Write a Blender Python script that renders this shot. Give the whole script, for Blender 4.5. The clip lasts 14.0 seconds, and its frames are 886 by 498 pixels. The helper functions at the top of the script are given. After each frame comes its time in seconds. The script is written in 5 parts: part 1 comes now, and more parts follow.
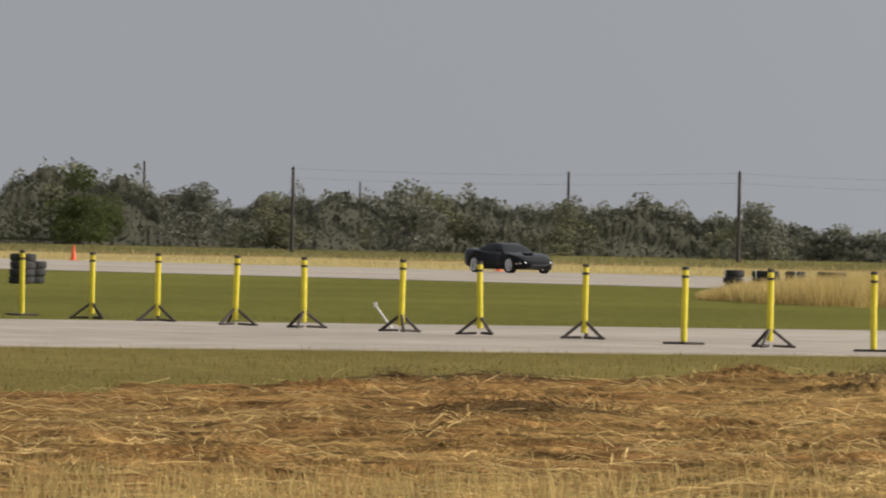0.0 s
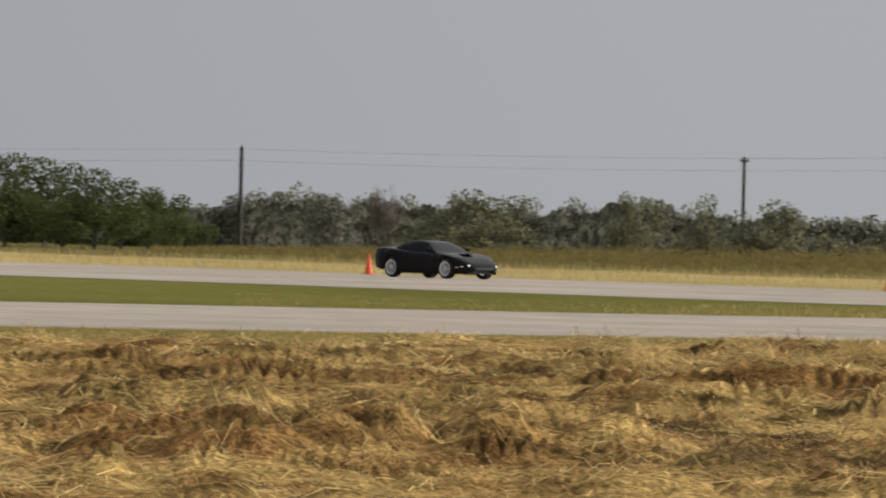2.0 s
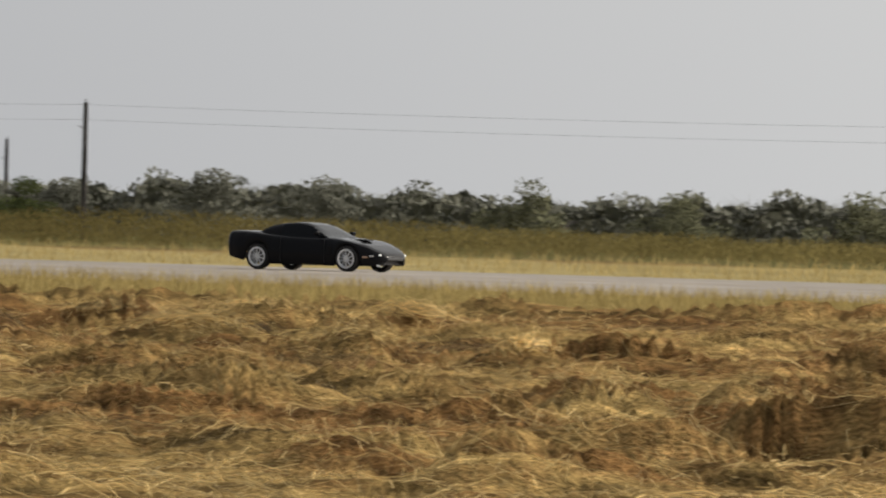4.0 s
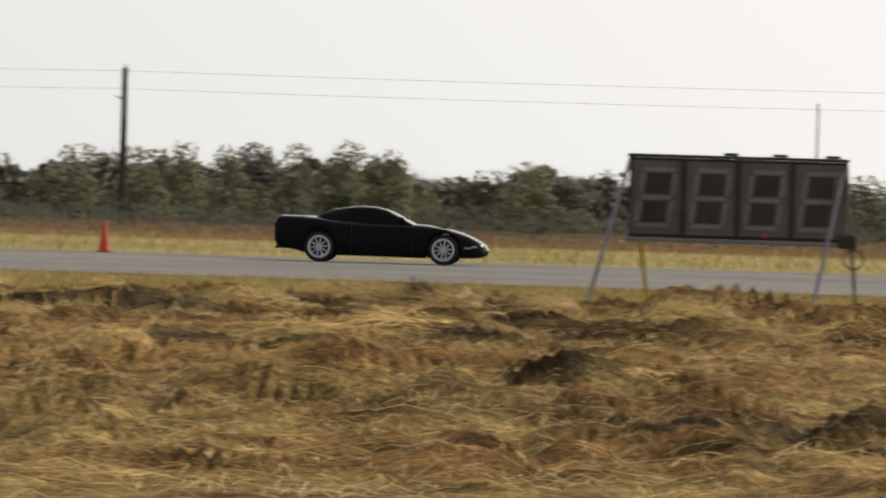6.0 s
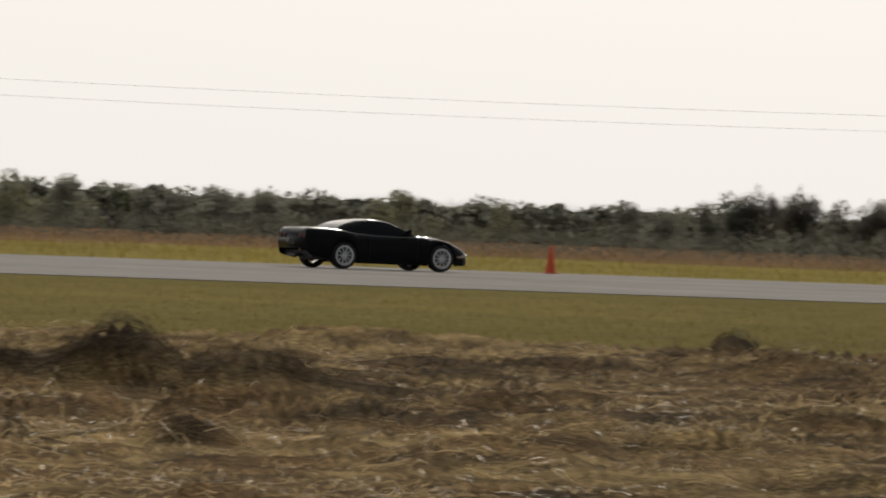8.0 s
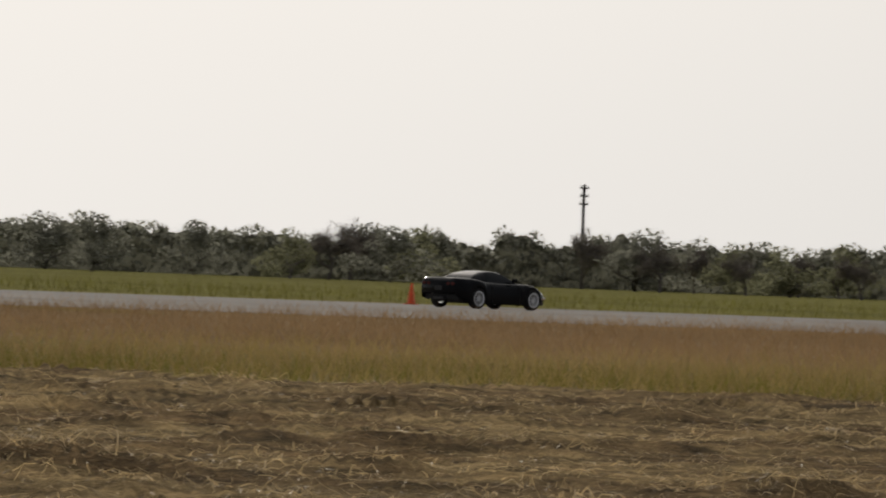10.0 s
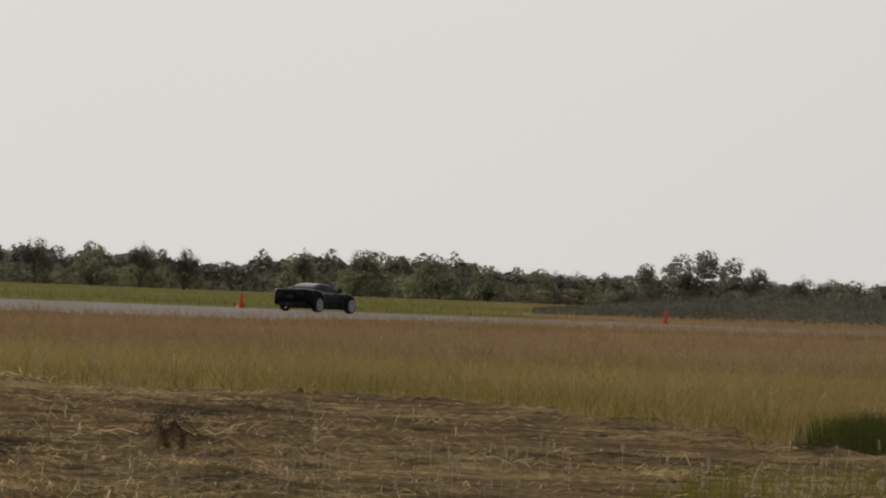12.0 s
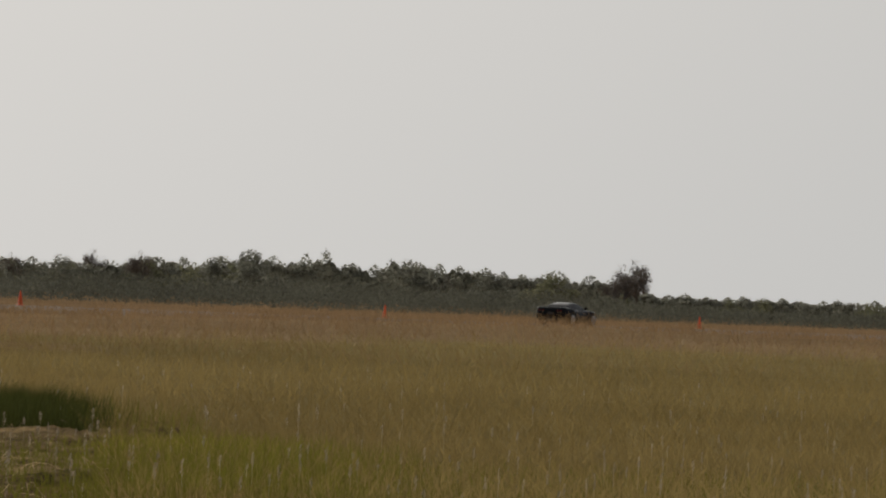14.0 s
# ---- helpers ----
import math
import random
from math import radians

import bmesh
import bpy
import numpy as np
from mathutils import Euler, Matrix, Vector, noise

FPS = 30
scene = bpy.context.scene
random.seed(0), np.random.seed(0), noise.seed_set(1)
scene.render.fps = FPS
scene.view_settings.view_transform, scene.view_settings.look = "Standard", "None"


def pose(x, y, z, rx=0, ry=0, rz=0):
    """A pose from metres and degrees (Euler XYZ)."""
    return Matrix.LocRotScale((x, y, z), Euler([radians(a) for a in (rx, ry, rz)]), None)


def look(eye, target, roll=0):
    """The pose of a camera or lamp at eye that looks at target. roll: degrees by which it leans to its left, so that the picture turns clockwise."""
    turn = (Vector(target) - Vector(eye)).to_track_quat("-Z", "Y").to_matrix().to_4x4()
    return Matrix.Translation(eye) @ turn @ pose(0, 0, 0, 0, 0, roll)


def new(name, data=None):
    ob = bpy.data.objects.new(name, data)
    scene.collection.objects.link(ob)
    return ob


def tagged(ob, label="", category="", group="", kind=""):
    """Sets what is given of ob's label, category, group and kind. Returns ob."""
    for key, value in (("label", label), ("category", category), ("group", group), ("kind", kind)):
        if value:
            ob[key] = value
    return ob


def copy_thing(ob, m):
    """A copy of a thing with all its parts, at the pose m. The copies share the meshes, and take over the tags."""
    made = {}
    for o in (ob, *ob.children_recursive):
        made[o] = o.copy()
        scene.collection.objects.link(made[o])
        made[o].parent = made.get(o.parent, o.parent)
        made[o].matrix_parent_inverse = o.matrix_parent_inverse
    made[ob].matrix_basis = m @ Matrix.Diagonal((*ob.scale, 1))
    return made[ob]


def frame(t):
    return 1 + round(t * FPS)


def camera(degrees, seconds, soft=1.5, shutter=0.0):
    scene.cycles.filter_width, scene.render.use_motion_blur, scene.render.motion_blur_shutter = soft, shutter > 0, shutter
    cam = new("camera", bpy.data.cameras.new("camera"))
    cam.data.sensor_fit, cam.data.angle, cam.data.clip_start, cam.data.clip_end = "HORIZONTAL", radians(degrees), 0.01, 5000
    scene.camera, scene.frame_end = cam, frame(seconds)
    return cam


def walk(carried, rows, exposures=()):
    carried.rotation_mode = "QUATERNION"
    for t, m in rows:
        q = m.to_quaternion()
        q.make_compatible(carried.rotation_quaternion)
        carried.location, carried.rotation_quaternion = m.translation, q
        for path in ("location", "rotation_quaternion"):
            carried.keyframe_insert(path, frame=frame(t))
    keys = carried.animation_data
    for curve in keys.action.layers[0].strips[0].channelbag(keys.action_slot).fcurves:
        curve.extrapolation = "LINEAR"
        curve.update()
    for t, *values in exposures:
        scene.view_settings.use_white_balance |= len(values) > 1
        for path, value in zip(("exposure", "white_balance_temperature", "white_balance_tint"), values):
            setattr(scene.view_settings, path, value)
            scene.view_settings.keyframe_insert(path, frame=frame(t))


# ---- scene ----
# ---------------- camera ----------------
EYE = (0.0, 0.0, 1.7)          # a hand-held long lens that only turns
TURNS = (                      # seconds, turn from the runway's square, dip below level, lean (degrees)
    (0, -58.480, 0.108, 1.09), (0.1, -57.915, 0.107, 1.12), (0.2, -57.233, 0.106, 1.16), (0.3, -56.650, 0.105, 1.19), (0.4, -56.240, 0.104, 1.23),
    (0.5, -55.930, 0.103, 1.26), (0.6, -55.622, 0.103, 1.29), (0.7, -55.258, 0.104, 1.33), (0.8, -54.998, 0.104, 1.36), (0.9, -54.751, 0.104, 1.40),
    (1, -54.400, 0.104, 1.43), (1.1, -53.994, 0.100, 1.43), (1.2, -53.718, 0.096, 1.43), (1.3, -53.443, 0.093, 1.43), (1.4, -52.774, 0.089, 1.43),
    (1.5, -51.374, 0.085, 1.43), (1.6, -50.203, 0.094, 1.46), (1.7, -49.605, 0.102, 1.48), (1.8, -49.435, 0.111, 1.50), (1.9, -49.343, 0.119, 1.52),
    (2, -48.805, 0.128, 1.55), (2.1, -47.905, 0.133, 1.54), (2.2, -47.090, 0.139, 1.52), (2.3, -46.459, 0.145, 1.51), (2.4, -45.828, 0.150, 1.50),
    (2.5, -45.309, 0.156, 1.49), (2.6, -44.678, 0.151, 1.49), (2.7, -43.932, 0.147, 1.49), (2.8, -43.185, 0.143, 1.49), (2.9, -42.426, 0.139, 1.49),
    (3, -41.667, 0.134, 1.49), (3.1, -40.756, 0.153, 1.50), (3.2, -39.710, 0.172, 1.51), (3.3, -38.665, 0.191, 1.52), (3.4, -37.672, 0.210, 1.54),
    (3.5, -36.679, 0.229, 1.55), (3.6, -35.650, 0.231, 1.49), (3.7, -34.621, 0.233, 1.43), (4, -31.470, 0.240, 1.43), (4.3, -28.073, 0.259, 1.42),
    (4.6, -24.404, 0.286, 1.41), (4.9, -20.443, 0.314, 1.40), (5.2, -16.185, 0.340, 1.39), (5.5, -11.638, 0.360, 1.38), (5.8, -6.826, 0.367, 1.38),
    (5.9, -5.072, 0.363, 1.55), (6, -3.436, 0.359, 1.72), (6.1, -1.864, 0.356, 1.72), (6.2, -0.493, 0.353, 1.72), (6.3, 0.641, 0.350, 1.72),
    (6.4, 1.976, 0.347, 1.72), (6.5, 3.674, 0.344, 1.72), (6.6, 5.446, 0.349, 1.76), (6.7, 7.221, 0.354, 1.80), (6.8, 8.722, 0.359, 1.84),
    (6.9, 10.491, 0.364, 1.88), (7, 12.263, 0.369, 1.92), (7.1, 14.060, 0.356, 1.96), (7.2, 15.890, 0.343, 2.00), (7.3, 17.497, 0.330, 2.04),
    (7.4, 19.060, 0.318, 2.08), (7.5, 20.374, 0.305, 2.12), (7.6, 21.683, 0.297, 2.14), (7.7, 23.313, 0.289, 2.16), (7.8, 24.942, 0.281, 2.18),
    (7.9, 26.598, 0.273, 2.20), (8, 28.253, 0.265, 2.22), (8.1, 29.612, 0.259, 2.23), (8.2, 30.968, 0.252, 2.23), (8.5, 34.631, 0.235, 2.24),
    (8.8, 37.939, 0.192, 2.26), (9.1, 40.928, 0.132, 2.28), (9.4, 43.612, 0.068, 2.30), (9.7, 46.039, 0.008, 2.33), (10, 48.263, -0.036, 2.34),
    (10.3, 50.336, -0.052, 2.35), (10.4, 51.141, -0.056, 2.35), (10.5, 51.950, -0.059, 2.35), (10.6, 52.743, -0.056, 2.36), (10.7, 53.537, -0.052, 2.37),
    (10.8, 54.314, -0.049, 2.38), (10.9, 55.075, -0.046, 2.39), (11, 55.829, -0.043, 2.41), (11.1, 56.370, -0.052, 2.44), (11.2, 57.143, -0.061, 2.48),
    (11.3, 57.608, -0.085, 2.51), (11.4, 57.785, -0.097, 2.54), (11.5, 57.949, -0.097, 2.58), (11.6, 58.143, -0.128, 2.58), (11.7, 58.590, -0.137, 2.58),
    (11.8, 59.410, -0.147, 2.58), (11.9, 59.980, -0.160, 2.58), (12, 60.262, -0.170, 2.58), (12.1, 60.654, -0.172, 2.59), (12.2, 61.054, -0.175, 2.60),
    (12.3, 61.455, -0.176, 2.61), (12.4, 61.856, -0.168, 2.62), (12.5, 62.256, -0.160, 2.64), (12.6, 62.564, -0.175, 2.65), (12.7, 62.814, -0.187, 2.66),
    (12.8, 63.065, -0.195, 2.67), (12.9, 63.129, -0.195, 2.68), (13, 63.177, -0.192, 2.69), (13.1, 63.269, -0.195, 2.70), (13.2, 63.361, -0.200, 2.70),
    (13.3, 63.716, -0.204, 2.71), (13.4, 64.072, -0.212, 2.72), (13.5, 64.384, -0.220, 2.72), (13.6, 64.686, -0.218, 2.66), (13.7, 64.842, -0.217, 2.60),
    (13.8, 64.998, -0.216, 2.53), (13.9, 65.168, -0.225, 2.47), (14, 65.338, -0.230, 2.41),
)


def aim(turn, dip, lean):
    a, b = radians(turn), radians(-dip)
    d = Vector((math.sin(a) * math.cos(b), math.cos(a) * math.cos(b), math.sin(b)))
    return look(EYE, Vector(EYE) + d * 100, lean)


cam = camera(5.136, 14.0, soft=2.0, shutter=0.06)
walk(cam, [(t, aim(a, b, c)) for t, a, b, c in TURNS],
     exposures=[(0, -0.1), (3.5, -0.3), (6.2, -0.5), (7.2, -0.8), (8.2, -0.95), (11, -0.95), (14, -1.0)])

# ---------------- sky and sun ----------------
SUN_AZ, SUN_EL = radians(31), radians(25)
SUN_DIR = Vector((math.sin(SUN_AZ) * math.cos(SUN_EL), math.cos(SUN_AZ) * math.cos(SUN_EL), math.sin(SUN_EL)))


def make_sky():
    w = bpy.data.worlds.new("sky")
    scene.world = w
    w.use_nodes = True
    nt = w.node_tree
    bg = nt.nodes["Background"]
    sky = nt.nodes.new("ShaderNodeTexSky")
    sky.sky_type, sky.sun_disc = "NISHITA", False
    sky.sun_elevation, sky.sun_rotation = SUN_EL, SUN_AZ
    sky.air_density, sky.dust_density, sky.ozone_density = 1.0, 6.0, 1.0
    # thin high haze: a grey veil that brightens round the sun
    geo = nt.nodes.new("ShaderNodeTexCoord")
    dot = nt.nodes.new("ShaderNodeVectorMath")
    dot.operation = "DOT_PRODUCT"
    dot.inputs[1].default_value = SUN_DIR
    nt.links.new(geo.outputs["Generated"], dot.inputs[0])
    ramp = nt.nodes.new("ShaderNodeValToRGB")
    ramp.color_ramp.interpolation = "EASE"
    el = ramp.color_ramp.elements
    el[0].position, el[0].color = 0.0, (0.385, 0.40, 0.43, 1)
    el[1].position, el[1].color = 1.0, (3.0, 2.85, 2.65, 1)
    for p, c in ((0.22, (0.50, 0.515, 0.54)), (0.34, (0.63, 0.64, 0.66)), (0.55, (0.93, 0.93, 0.92)), (0.70, (1.2, 1.19, 1.16)), (0.81, (1.5, 1.46, 1.4)), (0.9, (1.9, 1.82, 1.72))):
        e = el.new(p)
        e.color = (*c, 1)
    nt.links.new(dot.outputs["Value"], ramp.inputs["Fac"])
    mul = nt.nodes.new("ShaderNodeMix")
    mul.data_type, mul.blend_type = "RGBA", "ADD"
    mul.inputs["Factor"].default_value = 1.0
    sc = nt.nodes.new("ShaderNodeMix")
    sc.data_type, sc.blend_type = "RGBA", "MULTIPLY"
    sc.inputs["Factor"].default_value = 1.0
    sc.inputs["B"].default_value = (0.01, 0.01, 0.01, 1)
    nt.links.new(sky.outputs["Color"], sc.inputs["A"])
    nt.links.new(sc.outputs["Result"], mul.inputs["A"])
    nt.links.new(ramp.outputs["Color"], mul.inputs["B"])
    nt.links.new(mul.outputs["Result"], bg.inputs["Color"])
    bg.inputs["Strength"].default_value = 0.9


make_sky()
sun_data = bpy.data.lights.new("sun", "SUN")
sun_data.energy, sun_data.angle, sun_data.color = 3.2, radians(1.5), (1.0, 0.93, 0.82)
sun = new("sun", sun_data)
sun.matrix_basis = look(SUN_DIR * 500, (0, 0, 0))


# ---------------- materials ----------------
def mat(name, color, rough=0.7, metal=0.0, spread=0.15, scale=8.0, bump=0.0, spec=0.5, coord="Object", glow=None, island=0.0, through_light=0.0, stretch=None):
    m = bpy.data.materials.new(name)
    m.use_nodes = True
    nt = m.node_tree
    b = nt.nodes["Principled BSDF"]
    b.inputs["Roughness"].default_value = rough
    b.inputs["Metallic"].default_value = metal
    b.inputs["Specular IOR Level"].default_value = spec
    tc = nt.nodes.new("ShaderNodeTexCoord")
    mp = nt.nodes.new("ShaderNodeMapping")
    mp.inputs["Scale"].default_value = stretch or (1, 1, 1)
    nt.links.new(tc.outputs[coord], mp.inputs["Vector"])
    n1 = nt.nodes.new("ShaderNodeTexNoise")
    n1.inputs["Scale"].default_value, n1.inputs["Detail"].default_value = scale, 6
    n2 = nt.nodes.new("ShaderNodeTexNoise")
    n2.inputs["Scale"].default_value, n2.inputs["Detail"].default_value = scale * 0.13, 3
    for n in (n1, n2):
        nt.links.new(mp.outputs["Vector"], n.inputs["Vector"])
    add = nt.nodes.new("ShaderNodeMath")
    add.operation = "ADD"
    nt.links.new(n1.outputs["Fac"], add.inputs[0])
    nt.links.new(n2.outputs["Fac"], add.inputs[1])
    rng = nt.nodes.new("ShaderNodeMapRange")
    rng.inputs["From Min"].default_value, rng.inputs["From Max"].default_value = 0.6, 1.4
    rng.inputs["To Min"].default_value, rng.inputs["To Max"].default_value = 1 - spread * 1.6, 1 + spread * 1.6
    nt.links.new(add.outputs["Value"], rng.inputs["Value"])
    last = rng.outputs["Result"]
    if island:
        g = nt.nodes.new("ShaderNodeNewGeometry")
        r2 = nt.nodes.new("ShaderNodeMapRange")
        r2.inputs["To Min"].default_value, r2.inputs["To Max"].default_value = 1 - island, 1 + island
        nt.links.new(g.outputs["Random Per Island"], r2.inputs["Value"])
        m2 = nt.nodes.new("ShaderNodeMath")
        m2.operation = "MULTIPLY"
        nt.links.new(last, m2.inputs[0])
        nt.links.new(r2.outputs["Result"], m2.inputs[1])
        last = m2.outputs["Value"]
    vm = nt.nodes.new("ShaderNodeVectorMath")
    vm.operation = "SCALE"
    vm.inputs[0].default_value = color
    nt.links.new(last, vm.inputs["Scale"])
    nt.links.new(vm.outputs["Vector"], b.inputs["Base Color"])
    if bump:
        bp = nt.nodes.new("ShaderNodeBump")
        bp.inputs["Strength"].default_value, bp.inputs["Distance"].default_value = bump, 0.02
        nt.links.new(n1.outputs["Fac"], bp.inputs["Height"])
        nt.links.new(bp.outputs["Normal"], b.inputs["Normal"])
    if glow:
        b.inputs["Emission Color"].default_value = (*glow[:3], 1)
        b.inputs["Emission Strength"].default_value = glow[3]
    if through_light:
        tr = nt.nodes.new("ShaderNodeBsdfTranslucent")
        nt.links.new(vm.outputs["Vector"], tr.inputs["Color"])
        mx = nt.nodes.new("ShaderNodeMixShader")
        mx.inputs["Fac"].default_value = through_light
        nt.links.new(b.outputs["BSDF"], mx.inputs[1])
        nt.links.new(tr.outputs["BSDF"], mx.inputs[2])
        nt.links.new(mx.outputs["Shader"], nt.nodes["Material Output"].inputs["Surface"])
    return m


M_CONCRETE = mat("old_concrete", (0.37, 0.325, 0.275), 0.95, spread=0.2, scale=0.9, spec=0.1)
# a darker grey for the runway's eastern stretch
M_DARK_CONCRETE = mat("darker_concrete", (0.21, 0.19, 0.17), 0.95, spread=0.2, scale=0.9, spec=0.1)
M_BLACK = mat("black_paint", (0.010, 0.010, 0.011), 0.14, spread=0.05, scale=3, spec=0.3)
M_BLACK.node_tree.nodes["Principled BSDF"].inputs["IOR"].default_value = 1.25
M_TRIM = mat("black_plastic", (0.012, 0.012, 0.013), 0.5, spread=0.1)
M_RUBBER = mat("tyre_rubber", (0.022, 0.021, 0.02), 0.8, spread=0.3, scale=9)
M_RIM = mat("polished_alloy", (0.78, 0.78, 0.78), 0.42, 0.75, spread=0.05)
M_RIM_DARK = mat("brake_iron", (0.12, 0.11, 0.10), 0.5, 0.7, spread=0.2)
M_LAMP = mat("headlamp_glow", (0.9, 0.9, 0.88), 0.2, glow=(1, 0.97, 0.9, 0.7))
M_LENS = mat("clear_lens", (0.5, 0.5, 0.5), 0.12, spread=0.05)
M_AMBER = mat("side_marker_lens", (0.55, 0.36, 0.25), 0.2, spread=0.05)
M_RED = mat("tail_lens", (0.07, 0.006, 0.006), 0.2, spread=0.05)
M_CHROME = mat("sooty_steel", (0.12, 0.12, 0.12), 0.4, 0.8, spread=0.03)
M_YELLOW = mat("yellow_paint", (0.68, 0.56, 0.03), 0.55, spread=0.16, scale=5)
M_STEEL = mat("rusty_dark_steel", (0.05, 0.038, 0.034), 0.7, 0.2, spread=0.4, scale=12)
M_WHITE = mat("white_paint", (0.72, 0.72, 0.70), 0.6, spread=0.12, scale=6)
M_ORANGE = mat("orange_vinyl", (0.85, 0.13, 0.03), 0.5, spread=0.1, scale=6, through_light=0.2)
M_PINE = mat("raw_pine", (0.62, 0.49, 0.31), 0.7, spread=0.15, scale=6, stretch=(1, 1, 6))
M_POLE = mat("creosote_wood", (0.055, 0.047, 0.042), 0.85, spread=0.35, scale=4)
M_WIRE = mat("line_wire", (0.10, 0.10, 0.10), 0.5, 0.5, spread=0.1)
M_GALV = mat("grey_steel_tube", (0.30, 0.30, 0.31), 0.45, 0.6, spread=0.15)
M_BOARD = mat("dark_display_board", (0.055, 0.054, 0.052), 0.6, spread=0.25, scale=4)
M_SEG = mat("unlit_segment", (0.27, 0.27, 0.265), 0.5, spread=0.2, scale=3)
M_PANEL = mat("faded_grey_panel", (0.17, 0.168, 0.16), 0.7, spread=0.25, scale=3)
M_SEGRED = mat("red_diode", (0.5, 0.03, 0.03), 0.4, glow=(1, 0.1, 0.1, 0.1))
M_BARK = mat("grey_bark", (0.13, 0.115, 0.10), 0.9, spread=0.3, scale=6)
M_LEAF_G = mat("leaf_green", (0.09, 0.108, 0.036), 0.65, spread=0.3, scale=0.9, island=0.25, through_light=0.5, spec=0.2)
M_LEAF_O = mat("leaf_olive", (0.185, 0.185, 0.112), 0.7, spread=0.25, scale=0.5, island=0.15, through_light=0.8, spec=0.2)
M_LEAF_D = mat("leaf_dark", (0.2, 0.2, 0.16), 0.7, spread=0.2, scale=0.9, island=0.15, through_light=0.8, spec=0.2)
M_BRUSH = mat("deep_brush", (0.118, 0.118, 0.09), 0.8, spread=0.2, scale=0.5, through_light=0.6, spec=0.1)
M_TWIG = mat("dry_twig", (0.19, 0.165, 0.14), 0.85, spread=0.2, island=0.3, through_light=0.1, spec=0.2)
M_HAY = mat("dry_hay", (0.70, 0.515, 0.22), 0.7, spread=0.28, scale=0.5, island=0.65, through_light=0.3, spec=0.2)
M_HAY_BROWN = mat("weathered_hay", (0.62, 0.46, 0.235), 0.5, spread=0.28, scale=0.5, island=0.7, through_light=0.4, spec=0.15)
# dark brown that holds the shade of backlit heaps and hollows
M_HAY_SHADE = mat("shaded_hay", (0.10, 0.068, 0.034), 0.8, spread=0.3, scale=0.8, island=0.6, through_light=0.12, spec=0.1)
M_BLADE_G = mat("green_blade", (0.165, 0.158, 0.027), 0.8, spread=0.2, scale=0.2, island=0.2, through_light=0.45, spec=0.02)
M_BLADE_R = mat("red_brown_blade", (0.27, 0.165, 0.085), 0.8, spread=0.2, scale=0.1, island=0.15, through_light=0.35, spec=0.02)
M_BLADE_OL = mat("olive_blade", (0.32, 0.235, 0.09), 0.8, spread=0.3, scale=0.12, island=0.2, through_light=0.45, spec=0.02)
M_BLADE_Y = mat("straw_blade", (0.54, 0.41, 0.17), 0.8, spread=0.2, scale=0.25, island=0.35, through_light=0.4, spec=0.02)
M_BUSH = mat("olive_bush", (0.205, 0.165, 0.062), 0.8, spread=0.3, scale=0.2, island=0.25, through_light=0.5, spec=0.02)
M_RANK = mat("rank_blade", (0.07, 0.078, 0.02), 0.8, spread=0.25, scale=0.3, island=0.3, through_light=0.3, spec=0.02)
M_BLADE_B = mat("russet_blade", (0.33, 0.215, 0.11), 0.8, spread=0.3, scale=0.12, island=0.14, through_light=0.4, spec=0.02)
M_SEED = mat("pale_seed_head", (0.46, 0.39, 0.29), 0.9, spread=0.2, island=0.3, through_light=0.3)


def ground_material():
    m = bpy.data.materials.new("field_soil_and_thatch")
    m.use_nodes = True
    nt = m.node_tree
    b = nt.nodes["Principled BSDF"]
    b.inputs["Roughness"].default_value, b.inputs["Specular IOR Level"].default_value = 1.0, 0.011
    at = nt.nodes.new("ShaderNodeAttribute")
    at.attribute_name = "cover"
    tc = nt.nodes.new("ShaderNodeTexCoord")
    vals = []
    for s, dtl in ((17.0, 8), (1.7, 7), (0.08, 3)):
        n = nt.nodes.new("ShaderNodeTexNoise")
        n.inputs["Scale"].default_value, n.inputs["Detail"].default_value = s, dtl
        nt.links.new(tc.outputs["Object"], n.inputs["Vector"])
        r = nt.nodes.new("ShaderNodeMapRange")
        r.inputs["From Min"].default_value, r.inputs["From Max"].default_value = 0.32, 0.68
        r.inputs["To Min"].default_value, r.inputs["To Max"].default_value = (0.5, 1.5) if s > 3 else ((0.35, 1.65) if s > 1 else (0.8, 1.2))
        nt.links.new(n.outputs["Fac"], r.inputs["Value"])
        vals.append((n, r.outputs["Result"]))
    p = vals[0][1]
    for _, q in vals[1:]:
        mm = nt.nodes.new("ShaderNodeMath")
        mm.operation = "MULTIPLY"
        nt.links.new(p, mm.inputs[0])
        nt.links.new(q, mm.inputs[1])
        p = mm.outputs["Value"]
    even = nt.nodes.new("ShaderNodeMix")            # loose hay is rougher in tone than turf
    even.data_type = "FLOAT"
    even.inputs["A"].default_value = 1.0
    nt.links.new(at.outputs["Alpha"], even.inputs["Factor"])
    nt.links.new(p, even.inputs["B"])
    vm = nt.nodes.new("ShaderNodeVectorMath")
    vm.operation = "SCALE"
    nt.links.new(at.outputs["Color"], vm.inputs[0])
    nt.links.new(even.outputs["Result"], vm.inputs["Scale"])
    nt.links.new(vm.outputs["Vector"], b.inputs["Base Color"])
    bp = nt.nodes.new("ShaderNodeBump")
    bp.inputs["Strength"].default_value, bp.inputs["Distance"].default_value = 1.0, 0.1
    nt.links.new(vals[0][0].outputs["Fac"], bp.inputs["Height"])
    nt.links.new(bp.outputs["Normal"], b.inputs["Normal"])
    return m


M_GROUND = ground_material()


# ---------------- small building helpers ----------------
def link_mesh(name, me, material, parent=None, label=""):
    me.materials.append(material)
    ob = new(name, me)
    ob.parent = parent
    return tagged(ob, label)


